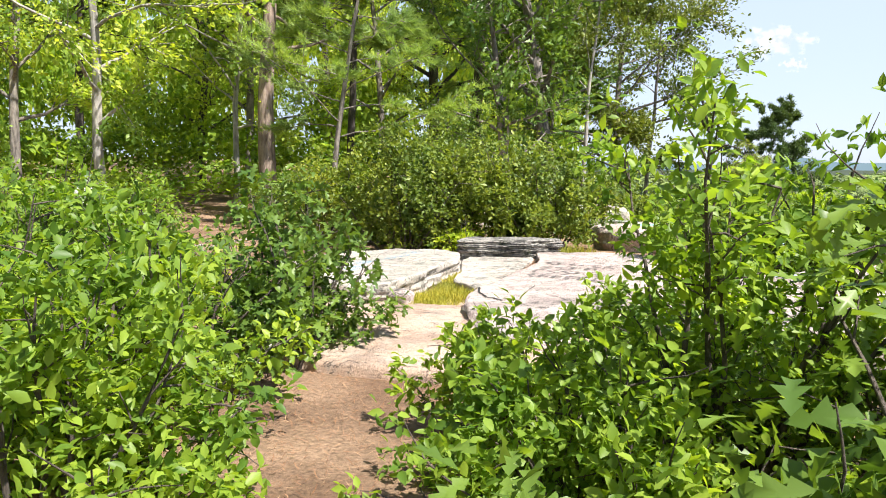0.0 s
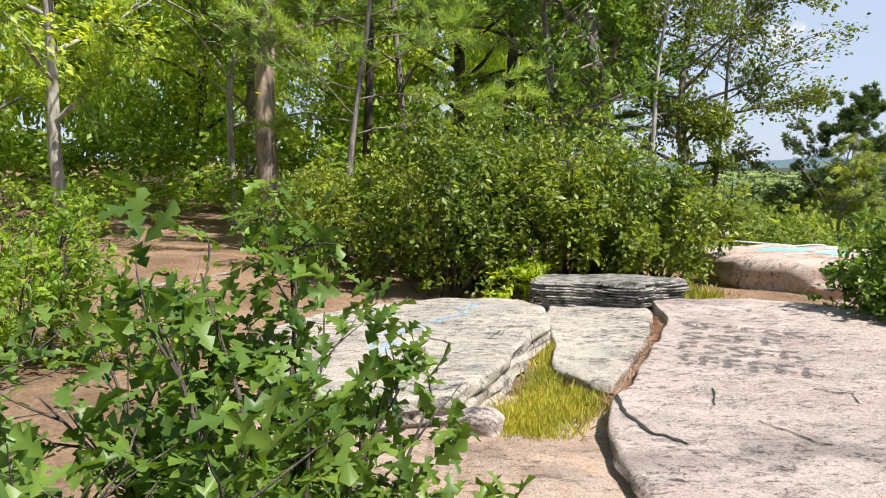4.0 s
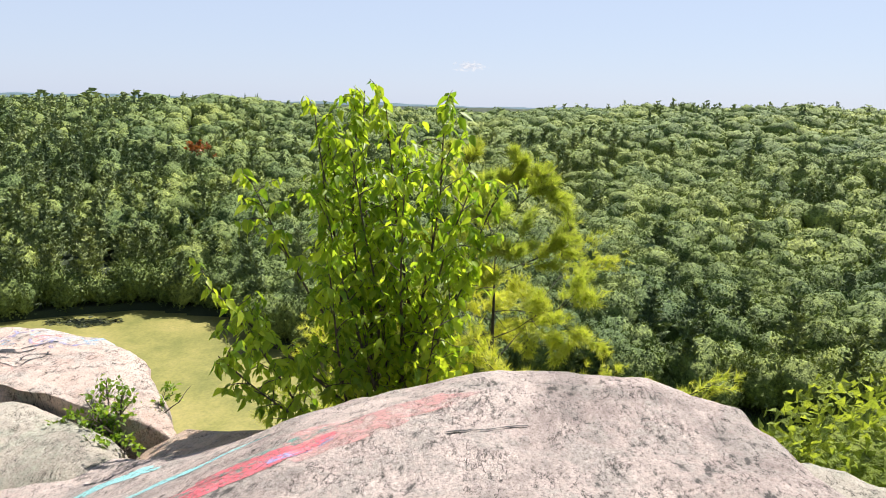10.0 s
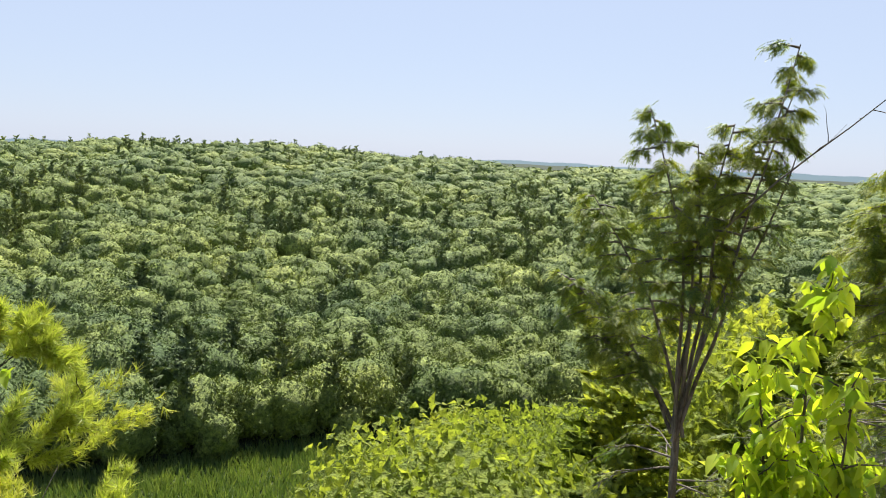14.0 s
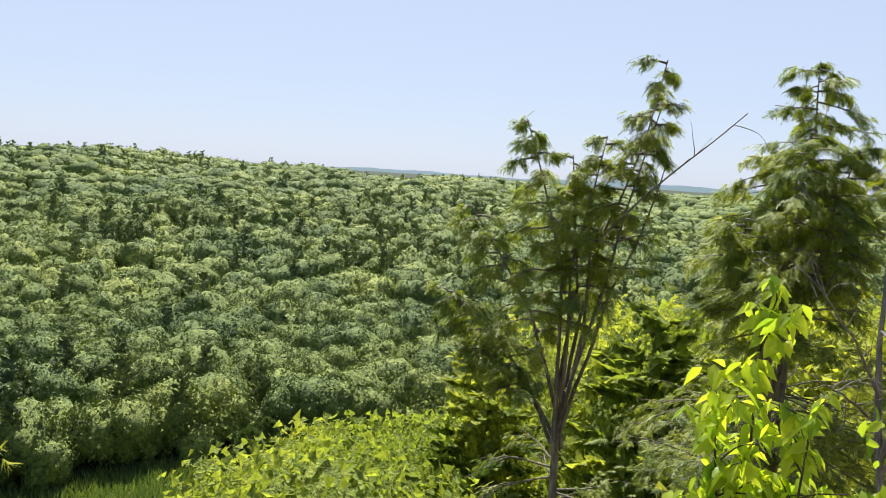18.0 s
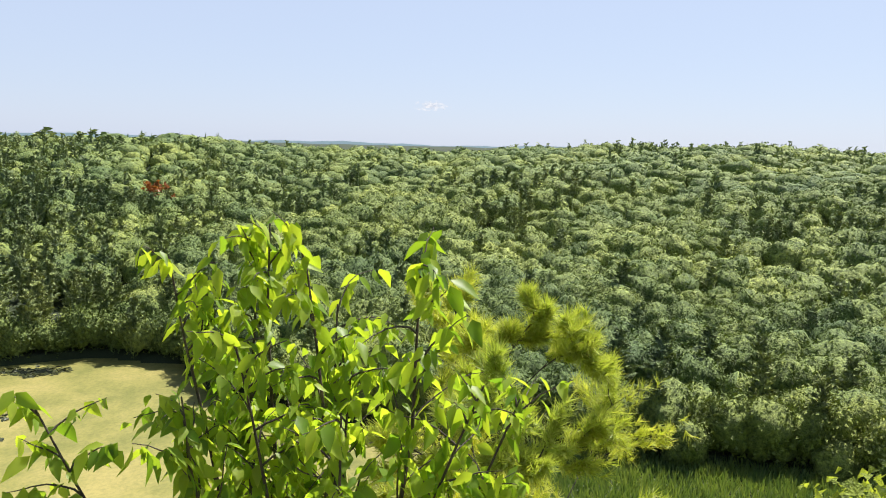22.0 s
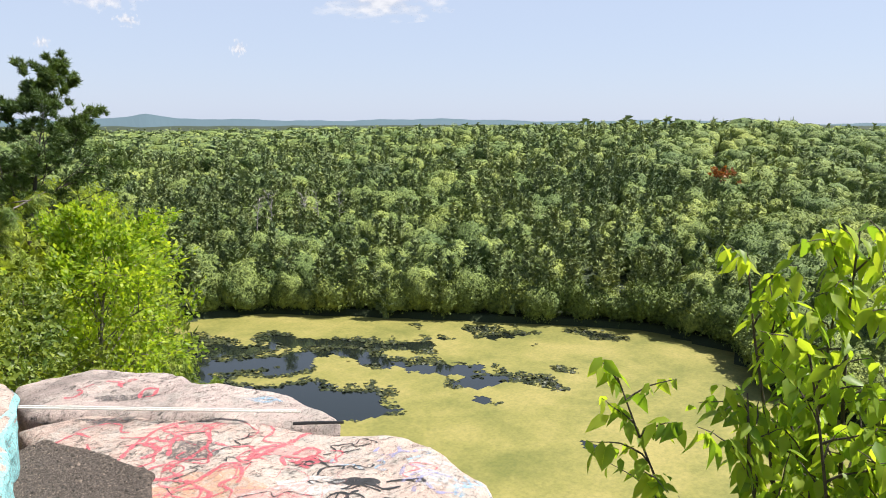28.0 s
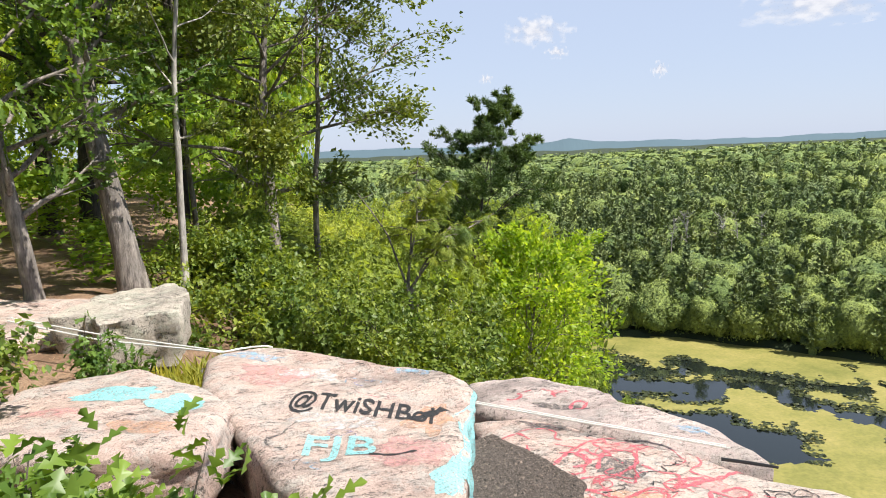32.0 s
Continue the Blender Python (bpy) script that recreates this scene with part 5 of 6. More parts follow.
for end in ((6.93, -2.5, 1.38), (6.27, -2.65, 0.87), (5.88, -2.65, 0.2), (6.57, -2.45, 0.1), (5.73, -2.76, 0.69), (6.25, -2.47, -0.22), (6.03, -2.74, 1.14)):
    a = along(snag_line, snag_rng.uniform(0.45, 0.98))
    d = np.array(end) - np.array(snag.location) - a
    limb = curve_line(snag_rng, a, d, np.linalg.norm(d), 8, 0.14)
    arms = [tube(limb, np.linspace(0.022, 0.004, 9), 5)]
    for q in range(12):
        tw = curve_line(snag_rng, along(limb, snag_rng.uniform(0.15, 1)), unit(d) + snag_rng.normal(0, 0.8, 3), snag_rng.uniform(0.2, 0.7), 5, 0.2)
        arms.append(tube(tw, np.linspace(0.007, 0.0015, 6), 4))
    v, f = joined(arms)
    piece("limb", v, f, DEAD_BARK, snag)
# woods north of the trail
TRUNKS = ((-4.0, 17.9, 0.22, "pine"), (-7.1, 16.0, 0.12, "birch"), (-5.1, 19.0, 0.08, "birch"), (-0.15, 28.0, 0.24, "dark"), (1.15, 26.0, 0.24, "dark"), (-9.5, 17.0, 0.12, "oak"), (-2.6, 22.0, 0.12, "dark"),
          (-6.0, 24.0, 0.14, "oak"), (-10.5, 22.0, 0.14, "dark"), (-13.0, 19.0, 0.15, "oak"), (3.4, 24.0, 0.14, "dark"), (-1.8, 25.0, 0.12, "oak"), (-13.0, 13.0, 0.14, "oak"), (-8.5, 27.0, 0.16, "dark"), (-4.0, 28.0, 0.14, "oak"))
SKINS = {"pine": BARK_PINE, "birch": BARK_BIRCH, "dark": BARK_DARK, "oak": BARK_GREY}
for k, (x, y, r, kind) in enumerate(TRUNKS):
    if kind in ("pine", "dark") and k % 2 == 0:
        needle_tree("pine_tree", spot(x, y), 13 + k % 4, "tall pine with a straight scaly trunk", 100 + k, r0=r, crown=0.3, limbs=34, reach=0.26, tufts=4200, size=0.3, shape=FAR_TUFT, leaf=LIGHT_NEEDLE, skin=SKINS[kind], rise=0.12, group="woodland trees")
    else:
        broad_tree("oak_tree", spot(x, y), 11 + k % 4, "slender woodland tree with a leafy crown", 100 + k, r0=r, crown=0.16, limbs=24, spread=0.3, leaves=9000, size=0.13, shape=(SMALL_V, SMALL_F), skin=SKINS[kind], group="woodland trees")
broad_tree("open_oak", (5.2, 21.4, -0.8), 7.6, "tall open-crowned tree with bare lower limbs", 131, lean=(0.01, 0), r0=0.15, crown=0.26, limbs=30, spread=0.4, leaves=36000, size=0.11, shape=(SMALL_V, SMALL_F), leaf=OLIVE_LEAF, skin=BARK_GREY, rise=0.38, twigs=9, bare=0.2, tight=0.13, group="ledge trees")
broad_tree("oak_tree", (1.7, 17.7, -0.15), 6.4, "dark leafy oak standing in the wood's edge", 138, r0=0.13, crown=0.2, limbs=26, spread=0.4, leaves=3600, size=0.18, shape=OAK, leaf=OAK_LEAF, group="ledge trees")
many_stemmed("hemlock", (7.1, 18.0, -4.5), (7.15, 17.95, -0.4), (((7.3, 17.9, 1.75), True), ((7.75, 17.8, 1.35), True), ((8.4, 17.6, 0.9), True), ((7.8, 17.8, 0.6), True), ((6.4, 18.3, 1.2), False)), "yellow-green hemlock sapling with hanging tips", 137, limbs=12, reach=0.5, sprays=2200, size=0.16, leaf=HEMLOCK_LEAF, r0=0.04, low=6, low_reach=0.8, group="ledge trees")
broad_tree("thin_tree", (6.1, 22.0, -0.8), 8.5, "thin tree beside the pine", 132, r0=0.07, crown=0.4, limbs=12, spread=0.22, leaves=2600, size=0.09, shape=(SMALL_V, SMALL_F), leaf=OLIVE_LEAF, bare=0.3, group="ledge trees")
broad_tree("oak_tree", (2.9, 18.5, -0.15), 10.0, "grey-barked oak leaning over the ledge", 133, lean=(-0.06, 0), r0=0.2, crown=0.26, limbs=26, spread=0.34, leaves=9000, size=0.18, shape=OAK, leaf=OAK_LEAF, group="ledge trees")
broad_tree("thin_tree", (3.6, 18.8, -0.2), 8.0, "slim pale-barked tree beside the oak", 134, r0=0.06, crown=0.3, limbs=10, spread=0.2, leaves=2600, size=0.09, shape=(SMALL_V, SMALL_F), leaf=OLIVE_LEAF, skin=BARK_BIRCH, group="ledge trees")
needle_tree("pitch_pine", (10.25, 25.3, -5.5), 8.3, "short dark pitch pine above the pond", 135, lean=(0.14, 0), r0=0.13, crown=0.5, limbs=40, reach=0.24, tufts=8000, size=0.15, twigs=8, shape=FAR_TUFT, rise=0.6, flat=0.9, tips=0.45, leaf=PINE_NEEDLE, skin=BARK_DARK, top_fill=0.7, group="ledge trees")
broad_tree("green_tree", (9.7, 19.4, -5.5), 5.5, "small bright-green tree on the cliff edge", 136, r0=0.07, crown=0.12, limbs=44, spread=0.33, leaves=15000, size=0.105, shape=(SMALL_V, SMALL_F), leaf=BIRCH_LEAF, rise=1.2, group="ledge trees")
for k, (x, y, z, r, h) in enumerate(((5.2, 17.0, -1.0, 1.5, 0.95), (6.8, 16.6, -1.6, 1.6, 1.3), (7.8, 18.0, -2.6, 1.4, 1.8), (4.4, 19.6, -0.5, 1.2, 1.1))):
    shrub("green_shrub", (x, y, z), r, h, "dense light-green leafy shrub behind the rocks", 140 + k, 11000, 0.095, (SMALL_V, SMALL_F), leaf=THICKET_LEAF)
# thickets along the trail and round the ledge
n = 0
for x, y, r, h, kind in ((-1.35, 2.5, 0.52, 0.85, 0), (-1.42, 3.5, 0.62, 0.9, 0), (-1.75, 4.6, 0.62, 0.85, 1), (-2.5, 2.6, 0.8, 1.0, 0), (-2.6, 3.9, 0.85, 1.05, 0), (-2.9, 5.4, 0.9, 0.95, 1), (-3.9, 3.0, 1.0, 1.1, 0), (-4.2, 4.9, 1.1, 1.15, 0), (-5.2, 7.2, 1.2, 1.15, 0),
                         (0.62, 2.5, 0.5, 0.62, 0), (0.55, 3.6, 0.5, 0.55, 0), (1.15, 2.9, 0.62, 1.3, 0), (1.7, 2.0, 0.8, 1.2, 1), (1.5, 3.8, 0.55, 0.6, 1), (2.4, 3.0, 0.9, 1.1, 0), (-3.6, 8.6, 0.9, 0.8, 0), (-1.08, 5.35, 0.48, 1.0, 1), (-6.5, 11.0, 1.3, 1.0, 0), (0.85, 1.0, 0.42, 0.82, 1)):
    n += 1
    shrub("oak_shrub" if kind else "leafy_shrub", spot(x, y), r * 1.2, h * 1.2, "scrub oak shrub with lobed leaves beside the trail" if kind else "bright green leafy shrub beside the trail", 200 + n, 6500 if not kind else 2400, 0.062 if not kind else 0.11, OAK if kind else LEAF, OAK_LEAF if kind else SHRUB_LEAF, group="trail shrubs")
for k, (x, y, r, h) in enumerate(((-0.6, 12.0, 1.4, 1.75), (0.9, 12.5, 1.5, 1.85), (1.75, 11.8, 0.95, 1.35), (-1.9, 13.2, 1.1, 1.4), (0.2, 14.2, 1.4, 1.8))):
    shrub("leafy_shrub", spot(x, y), r, h, "thick green shrub behind the layered rock", 230 + k, 11000, 0.085, (SMALL_V, SMALL_F), leaf=THICKET_LEAF, group="ledge shrubs")
for k, (x, y, r) in enumerate(((3.42, 9.3, 0.64), (3.92, 8.78, 0.68))):
    shrub("oak_shrub", (x, y, -0.35), r, 1.08, "scrub oak shrub with lobed leaves growing between the rocks", 240 + k, 4600, 0.13, OAK, OAK_LEAF, group="ledge shrubs", stems=22)

for k, (x, y, h) in enumerate(((-2.2, 15.6, 7.5), (3.7, 24.0, 7.4))):
    needle_tree("white_pine", spot(x, y), h, "young white pine with soft light-green boughs", 150 + k, r0=0.07, crown=0.25, limbs=30, reach=0.3, tufts=2200, size=0.24, shape=PINE_TUFT, leaf=LIGHT_NEEDLE, skin=BARK_GREY, rise=0.35, group="woodland trees")


# ---- paint and small things ----
DEAD_WOOD = bark("grey_dead_wood", (0.18, 0.16, 0.15), (0.42, 0.39, 0.36), 8)
PAINTS = {"red": paint("red_paint", (0.62, 0.13, 0.16), 0.47), "teal": paint("turquoise_paint", (0.30, 0.63, 0.65), 0.46), "blue": paint("blue_paint", (0.36, 0.60, 0.80), 0.52, 16, 0.7, 0.09), "pale": paint("pale_paint", (0.72, 0.70, 0.68), 0.5, 14, 0.7, 0.1),
          "black": paint("black_paint", (0.03, 0.03, 0.032), 0.40), "faint": paint("faded_black_paint", (0.13, 0.118, 0.115), 0.49, 26, 0.85, 0.07), "violet": paint("violet_paint", (0.38, 0.38, 0.66), 0.5, 18, 0.7, 0.09), "green": paint("green_paint", (0.14, 0.34, 0.29), 0.5, 14, 0.65, 0.1),
          "haze": paint("thin_pink_paint", (0.74, 0.38, 0.36), 0.5, 12, 0.65, 0.12), "orange": paint("orange_paint", (0.72, 0.42, 0.27), 0.5, 12, 0.7, 0.12)}


def rock_named(label_part):
    for ob in bpy.data.objects:
        if ob.get("category") == "rock" and label_part in ob["label"]:
            return ob


def onto(ob, x, y, lift=0.004, z0=3.0):
    hit = ROCKS[ob.name].ray_cast(Vector((x, y, z0)), Vector((0, 0, -1)))
    return None if hit[0] is None else hit[0] + Vector((0, 0, lift))


def put_paint(ob, verts, faces, colour, lift=0.004):
    """Lay a flat shape on top of a rock, as one of its parts."""
    out, gone = [], set()
    for k, v in enumerate(verts):
        q = onto(ob, v[0], v[1], lift)
        if q is None:
            gone.add(k)
            q = Vector((v[0], v[1], 0))
        out.append(q - ob.location)
    faces = [f for f in faces if not gone.intersection(f)]
    used = sorted({k for f in faces for k in f})
    number = {k: n for n, k in enumerate(used)}
    out, faces = [out[k] for k in used], [tuple(number[k] for k in f) for f in faces]
    if faces:
        me = bpy.data.meshes.new("paint_mark")
        me.from_pydata(out, [], faces)
        me.materials.append(PAINTS[colour])
        o = new("paint_mark", me)
        o.parent = ob
        return o


def stroke(ob, pts, width, colour, lift=0.005):
    """A brush of paint along a smooth line."""
    p = np.asarray(pts, float)
    t = np.linspace(0, len(p) - 1, max(int(np.linalg.norm(np.diff(p, axis=0), axis=1).sum() / 0.03), 4))
    k = np.minimum(t.astype(int), len(p) - 2)
    u = (t - k)[:, None]
    a, b, c, d = p[np.maximum(k - 1, 0)], p[k], p[k + 1], p[np.minimum(k + 2, len(p) - 1)]
    q = 0.5 * (2 * b + (c - a) * u + (2 * a - 5 * b + 4 * c - d) * u**2 + (3 * b - a - 3 * c + d) * u**3)
    g = np.gradient(q, axis=0)
    n = np.stack([-g[:, 1], g[:, 0]], -1) / (np.linalg.norm(g, axis=1)[:, None] + 1e-9)
    w = width * (0.42 + 0.16 * np.sin(np.arange(len(q)) * 1.7 + q[0, 0] * 9))[:, None]
    v = np.concatenate([q - n * w, q + n * w])
    m = len(q)
    return put_paint(ob, v, [(i, i + 1, m + i + 1, m + i) for i in range(m - 1)], colour, lift)


def patch(ob, x, y, rx, ry, turn, colour, seed, lift=0.003):
    """A ragged area of paint."""
    c, s = math.cos(turn), math.sin(turn)
    v, f, n, rings = [(x, y)], [], 30, 7
    for r in range(1, rings + 1):
        for k in range(n):
            a = 2 * math.pi * k / n
            q = r / rings * (0.75 + 0.45 * fbm(math.cos(a) * 1.6 + seed, math.sin(a) * 1.6, seed * 1.7, 4))
            px, py = math.cos(a) * rx * q, math.sin(a) * ry * q
            v.append((x + px * c - py * s, y + px * s + py * c))
    f += [(0, 1 + k, 1 + (k + 1) % n) for k in range(n)]
    f += [(1 + r * n + k, 1 + (r + 1) * n + k, 1 + (r + 1) * n + (k + 1) % n, 1 + r * n + (k + 1) % n) for r in range(rings - 1) for k in range(n)]
    return put_paint(ob, v, f, colour, lift)


def lettering(ob, text, start, along_to, up_to, colour):
    """Words in the built-in font, laid over a rock between three of its places."""
    cu = bpy.data.curves.new("writing", "FONT")
    cu.body, cu.size, cu.resolution_u, cu.offset = text, 1.0, 3, 0.012
    tmp = new("writing", cu)
    me = bpy.data.meshes.new_from_object(tmp.evaluated_get(bpy.context.evaluated_depsgraph_get()))
    bpy.data.objects.remove(tmp)
    bm = bmesh.new()
    bm.from_mesh(me)
    bmesh.ops.triangulate(bm, faces=bm.faces[:])
    bmesh.ops.subdivide_edges(bm, edges=[e for e in bm.edges if e.calc_length() > 0.12], cuts=2)
    bmesh.ops.triangulate(bm, faces=bm.faces[:])
    xs, ys = [v.co.x for v in bm.verts], [v.co.y for v in bm.verts]
    x0, x1, y0, y1 = min(xs), max(xs), min(ys), max(ys)
    o, a, b = (np.array(q, float) for q in (start, along_to, up_to))
    for v in bm.verts:
        q = o + (a - o) * (v.co.x - x0) / (x1 - x0) + (b - o) * (v.co.y - y0) / (y1 - y0)
        hit = onto(ob, q[0], q[1], 0.007)
        v.co = (hit if hit else Vector((q[0], q[1], 0))) - ob.location
    mark = part("lettering", bm, PAINTS[colour], ob)
    bpy.data.meshes.remove(me)
    return mark


lettered = rock_named("lettered in black")
lettering(lettered, "@TwiSHBoi", (4.62, 11.72), (5.56, 11.02), (4.76, 12.14), "black")
lettering(lettered, "FJB", (4.64, 10.80), (5.08, 10.60), (4.74, 11.20), "teal")
for k, (x, y, rx, ry, c) in enumerate(((4.4, 13.2, 0.5, 0.10, "blue"), (5.75, 12.3, 0.22, 0.09, "blue"), (4.55, 12.6, 0.4, 0.3, "haze"), (5.3, 10.7, 0.35, 0.3, "haze"), (4.9, 12.5, 0.35, 0.25, "pale"), (5.6, 11.2, 0.2, 0.35, "orange"), (4.95, 11.4, 0.5, 0.16, "pale"), (5.5, 10.3, 0.15, 0.35, "teal"))):
    patch(lettered, x, y, rx, ry, -0.6, c, 20 + k)
stroke(lettered, [(4.95, 10.80), (5.1, 10.72), (5.22, 10.66), (5.36, 10.66)], 0.03, "black")
stroke(lettered, [(5.45, 11.25), (5.6, 11.3), (5.75, 11.36)], 0.10, "black")

# the turquoise side of the lettered rock
side_v, side_f, rows_, cols_ = [], [], 14, 30
tree_ = ROCKS[lettered.name]
for i in range(rows_):
    for j in range(cols_):
        yy, zz = 10.15 + (11.95 - 10.15) * j / (cols_ - 1), 0.02 - 0.62 * i / (rows_ - 1)
        hit = tree_.ray_cast(Vector((8.5, yy - 0.9, zz + 0.02)), Vector((-1, 0.36, 0)).normalized())
        side_v.append((hit[0] + Vector((0.008, -0.004, 0.001)) - lettered.location) if hit[0] is not None and hit[0].x > 5.0 else None)
side_f = [(i * cols_ + j, i * cols_ + j + 1, (i + 1) * cols_ + j + 1, (i + 1) * cols_ + j) for i in range(rows_ - 1) for j in range(cols_ - 1)]
side_f = [f for f in side_f if all(side_v[k] is not None for k in f) and max((side_v[f[0]] - side_v[f[2]]).length, (side_v[f[1]] - side_v[f[3]]).length) < 0.25]
side_me = bpy.data.meshes.new("paint_mark")
side_me.from_pydata([v if v is not None else Vector((0, 0, 0)) for v in side_v], [], side_f)
side_me.materials.append(PAINTS["teal"])
side_ob = new("paint_mark", side_me)
side_ob.parent = lettered

red_rock = rock_named("scribbled red paint")
rs = random.Random(5)


def scribble(ob, x, y, size, colour, width, turns_=5):
    p = [(x, y)]
    a = rs.uniform(0, 6.28)
    for k in range(turns_):
        a += rs.uniform(-1.9, 1.9)
        d = size * rs.uniform(0.4, 1.0)
        p.append((p[-1][0] + math.cos(a) * d, p[-1][1] + math.sin(a) * d))
    stroke(ob, p, width, colour)


stroke(red_rock, [(7.25, 10.72), (7.55, 10.80), (7.85, 10.88), (8.03, 10.95)], 0.05, "red")
stroke(red_rock, [(7.25, 10.72), (7.45, 10.85), (7.6, 10.85)], 0.05, "red")
stroke(red_rock, [(6.6, 11.35), (6.85, 11.55), (7.15, 11.75), (7.35, 11.75)], 0.035, "red")
stroke(red_rock, [(6.9, 11.2), (7.1, 11.45), (7.3, 11.4), (7.2, 11.15), (6.95, 11.05), (6.75, 11.0)], 0.04, "red")
for k in range(34):
    scribble(red_rock, rs.uniform(6.55, 7.8), rs.uniform(10.4, 12.2), 0.17, "red", rs.uniform(0.012, 0.04))
for k in range(16):
    scribble(red_rock, rs.uniform(7.2, 7.9), rs.uniform(9.5, 10.4), 0.12, "black", rs.uniform(0.012, 0.03), 4)
for k in range(44):
    scribble(red_rock, rs.uniform(6.5, 8.2), rs.uniform(9.4, 12.3), 0.14, rs.choice(["red", "red", "haze", "pale", "black"]), rs.uniform(0.006, 0.016), 6)
for k in range(10):
    scribble(lettered, rs.uniform(4.5, 5.6), rs.uniform(10.6, 12.6), 0.14, rs.choice(["haze", "violet", "blue", "faint"]), rs.uniform(0.008, 0.02), 5)
for k in range(14):
    scribble(red_rock, rs.uniform(7.7, 8.3), rs.uniform(9.3, 10.3), 0.13, rs.choice(["violet", "blue", "violet"]), 0.03, 4)
for x, y, rx, ry, c in ((7.05, 11.15, 0.28, 0.2, "faint"), (6.85, 10.6, 0.5, 0.3, "orange"), (7.3, 11.6, 0.5, 0.12, "haze"), (7.6, 9.95, 0.2, 0.1, "black"), (7.4, 10.1, 0.35, 0.2, "pale"), (8.1, 9.7, 0.3, 0.3, "pale"), (7.1, 10.1, 0.4, 0.3, "haze"), (7.6, 10.7, 0.3, 0.15, "haze"), (6.9, 12.2, 0.35, 0.1, "faint")):
    patch(red_rock, x, y, rx, ry, -0.7, c, int(x * 31))
back_slab = rock_named("behind the painted")
for k in range(4):
    scribble(back_slab, rs.uniform(6.9, 7.5), rs.uniform(12.5, 13.1), 0.15, "red", 0.035, 4)
patch(back_slab, 7.2, 12.6, 0.35, 0.07, -0.8, "faint", 3)
patch(back_slab, 8.0, 11.6, 0.2, 0.1, -0.9, "blue", 4)

dome = rock_named("granite dome")
for k, (x, y, rx, ry, a, c) in enumerate(((5.25, 8.3, 0.5, 0.13, -0.82, "teal"), (5.6, 7.9, 0.35, 0.12, -0.82, "teal"), (4.62, 6.86, 0.46, 0.15, -0.75, "red"), (5.0, 7.35, 0.5, 0.11, -0.8, "teal"), (4.2, 7.45, 0.4, 0.12, -0.7, "haze"), (4.9, 6.5, 0.55, 0.2, -0.9, "haze"), (4.72, 6.7, 0.2, 0.04, -0.8, "violet"), (4.45, 7.05, 0.3, 0.08, -0.8, "green"), (4.85, 6.75, 0.35, 0.05, -0.8, "green"),
                                           (3.35, 7.5, 0.22, 0.10, 0.3, "blue"), (3.6, 7.85, 0.16, 0.07, 0.5, "blue"), (3.3, 7.15, 0.2, 0.12, 0.2, "blue"), (3.85, 7.2, 0.28, 0.10, 0.4, "blue"), (3.2, 6.8, 0.22, 0.16, 0.1, "blue"), (3.7, 6.5, 0.1, 0.05, 0.6, "violet"), (3.0, 7.3, 0.3, 0.12, 0.4, "haze"), (3.9, 7.7, 0.3, 0.06, 0.9, "haze"), (4.3, 8.2, 0.3, 0.12, 0.4, "pale"))):
    patch(dome, x, y, rx, ry, a, c, 50 + k)
CRACKS = paint("crack_shadow", (0.03, 0.027, 0.025), 0.3)
PAINTS["crack"] = CRACKS


def crack(ob, pts, width, seed):
    """A jagged crack along a line of corners, its inner shade painted as a dark stroke."""
    r = random.Random(seed)
    p = [pts[0]]
    for a, b in zip(pts, pts[1:]):
        for q in range(1, 5):
            p.append((a[0] + (b[0] - a[0]) * q / 4 + r.uniform(-1, 1) * 0.012, a[1] + (b[1] - a[1]) * q / 4 + r.uniform(-1, 1) * 0.012))
    o = stroke(ob, p, width * 0.75, "crack", 0.006)
    if o:
        o.name = "crack"


for k, (pts, width) in enumerate((([(4.80, 6.16), (4.83, 6.06), (4.87, 5.98), (4.95, 5.86)], 0.014), ([(4.45, 7.2), (4.52, 7.02), (4.56, 6.9)], 0.011), ([(3.75, 7.0), (3.95, 7.08), (4.1, 7.2)], 0.011), ([(4.05, 5.7), (4.2, 5.55), (4.4, 5.45)], 0.01), ([(3.1, 7.9), (3.3, 7.95), (3.5, 8.1)], 0.012), ([(2.9, 6.3), (3.1, 6.35), (3.3, 6.3)], 0.010))):
    crack(dome, pts, width, 300 + k)
stroke(dome, [(3.85, 6.7), (3.95, 6.62), (4.02, 6.6)], 0.016, "black")
grey_slab = rock_named("faded blue paint")
for k, (x, y, rx, ry) in enumerate(((-0.9, 7.95, 0.22, 0.12), (-0.78, 8.4, 0.3, 0.1), (-0.5, 8.8, 0.28, 0.07), (-0.33, 9.25, 0.2, 0.06))):
    patch(grey_slab, x, y, rx, ry, 0.9, "blue", 80 + k)
broad = rock_named("worn dark paint marks")
for k, (pts, width) in enumerate(([([(0.4, 7.14), (0.38, 6.85), (0.44, 6.55), (0.56, 6.42)], 0.035), ([(0.98, 6.71), (1.08, 6.51), (1.17, 6.4)], 0.014), ([(0.95, 7.26), (0.86, 6.94)], 0.016), ([(1.48, 7.21), (1.65, 7.13), (1.63, 7.01)], 0.012), ([(1.15, 8.38), (1.57, 8.46)], 0.012), ([(1.61, 9.72), (1.96, 9.53), (2.08, 9.03)], 0.01), ([(1.54, 7.9), (1.55, 7.78)], 0.012)])):
    crack(broad, pts, width, 320 + k)
for k, (pts, width) in enumerate(([([(-0.63, 8.14), (-0.44, 7.97)], 0.012), ([(-0.73, 7.15), (-0.52, 7.0), (-0.36, 7.08)], 0.012), ([(-0.23, 8.06), (-0.05, 8.45)], 0.01)])):
    crack(grey_slab, pts, width, 340 + k)
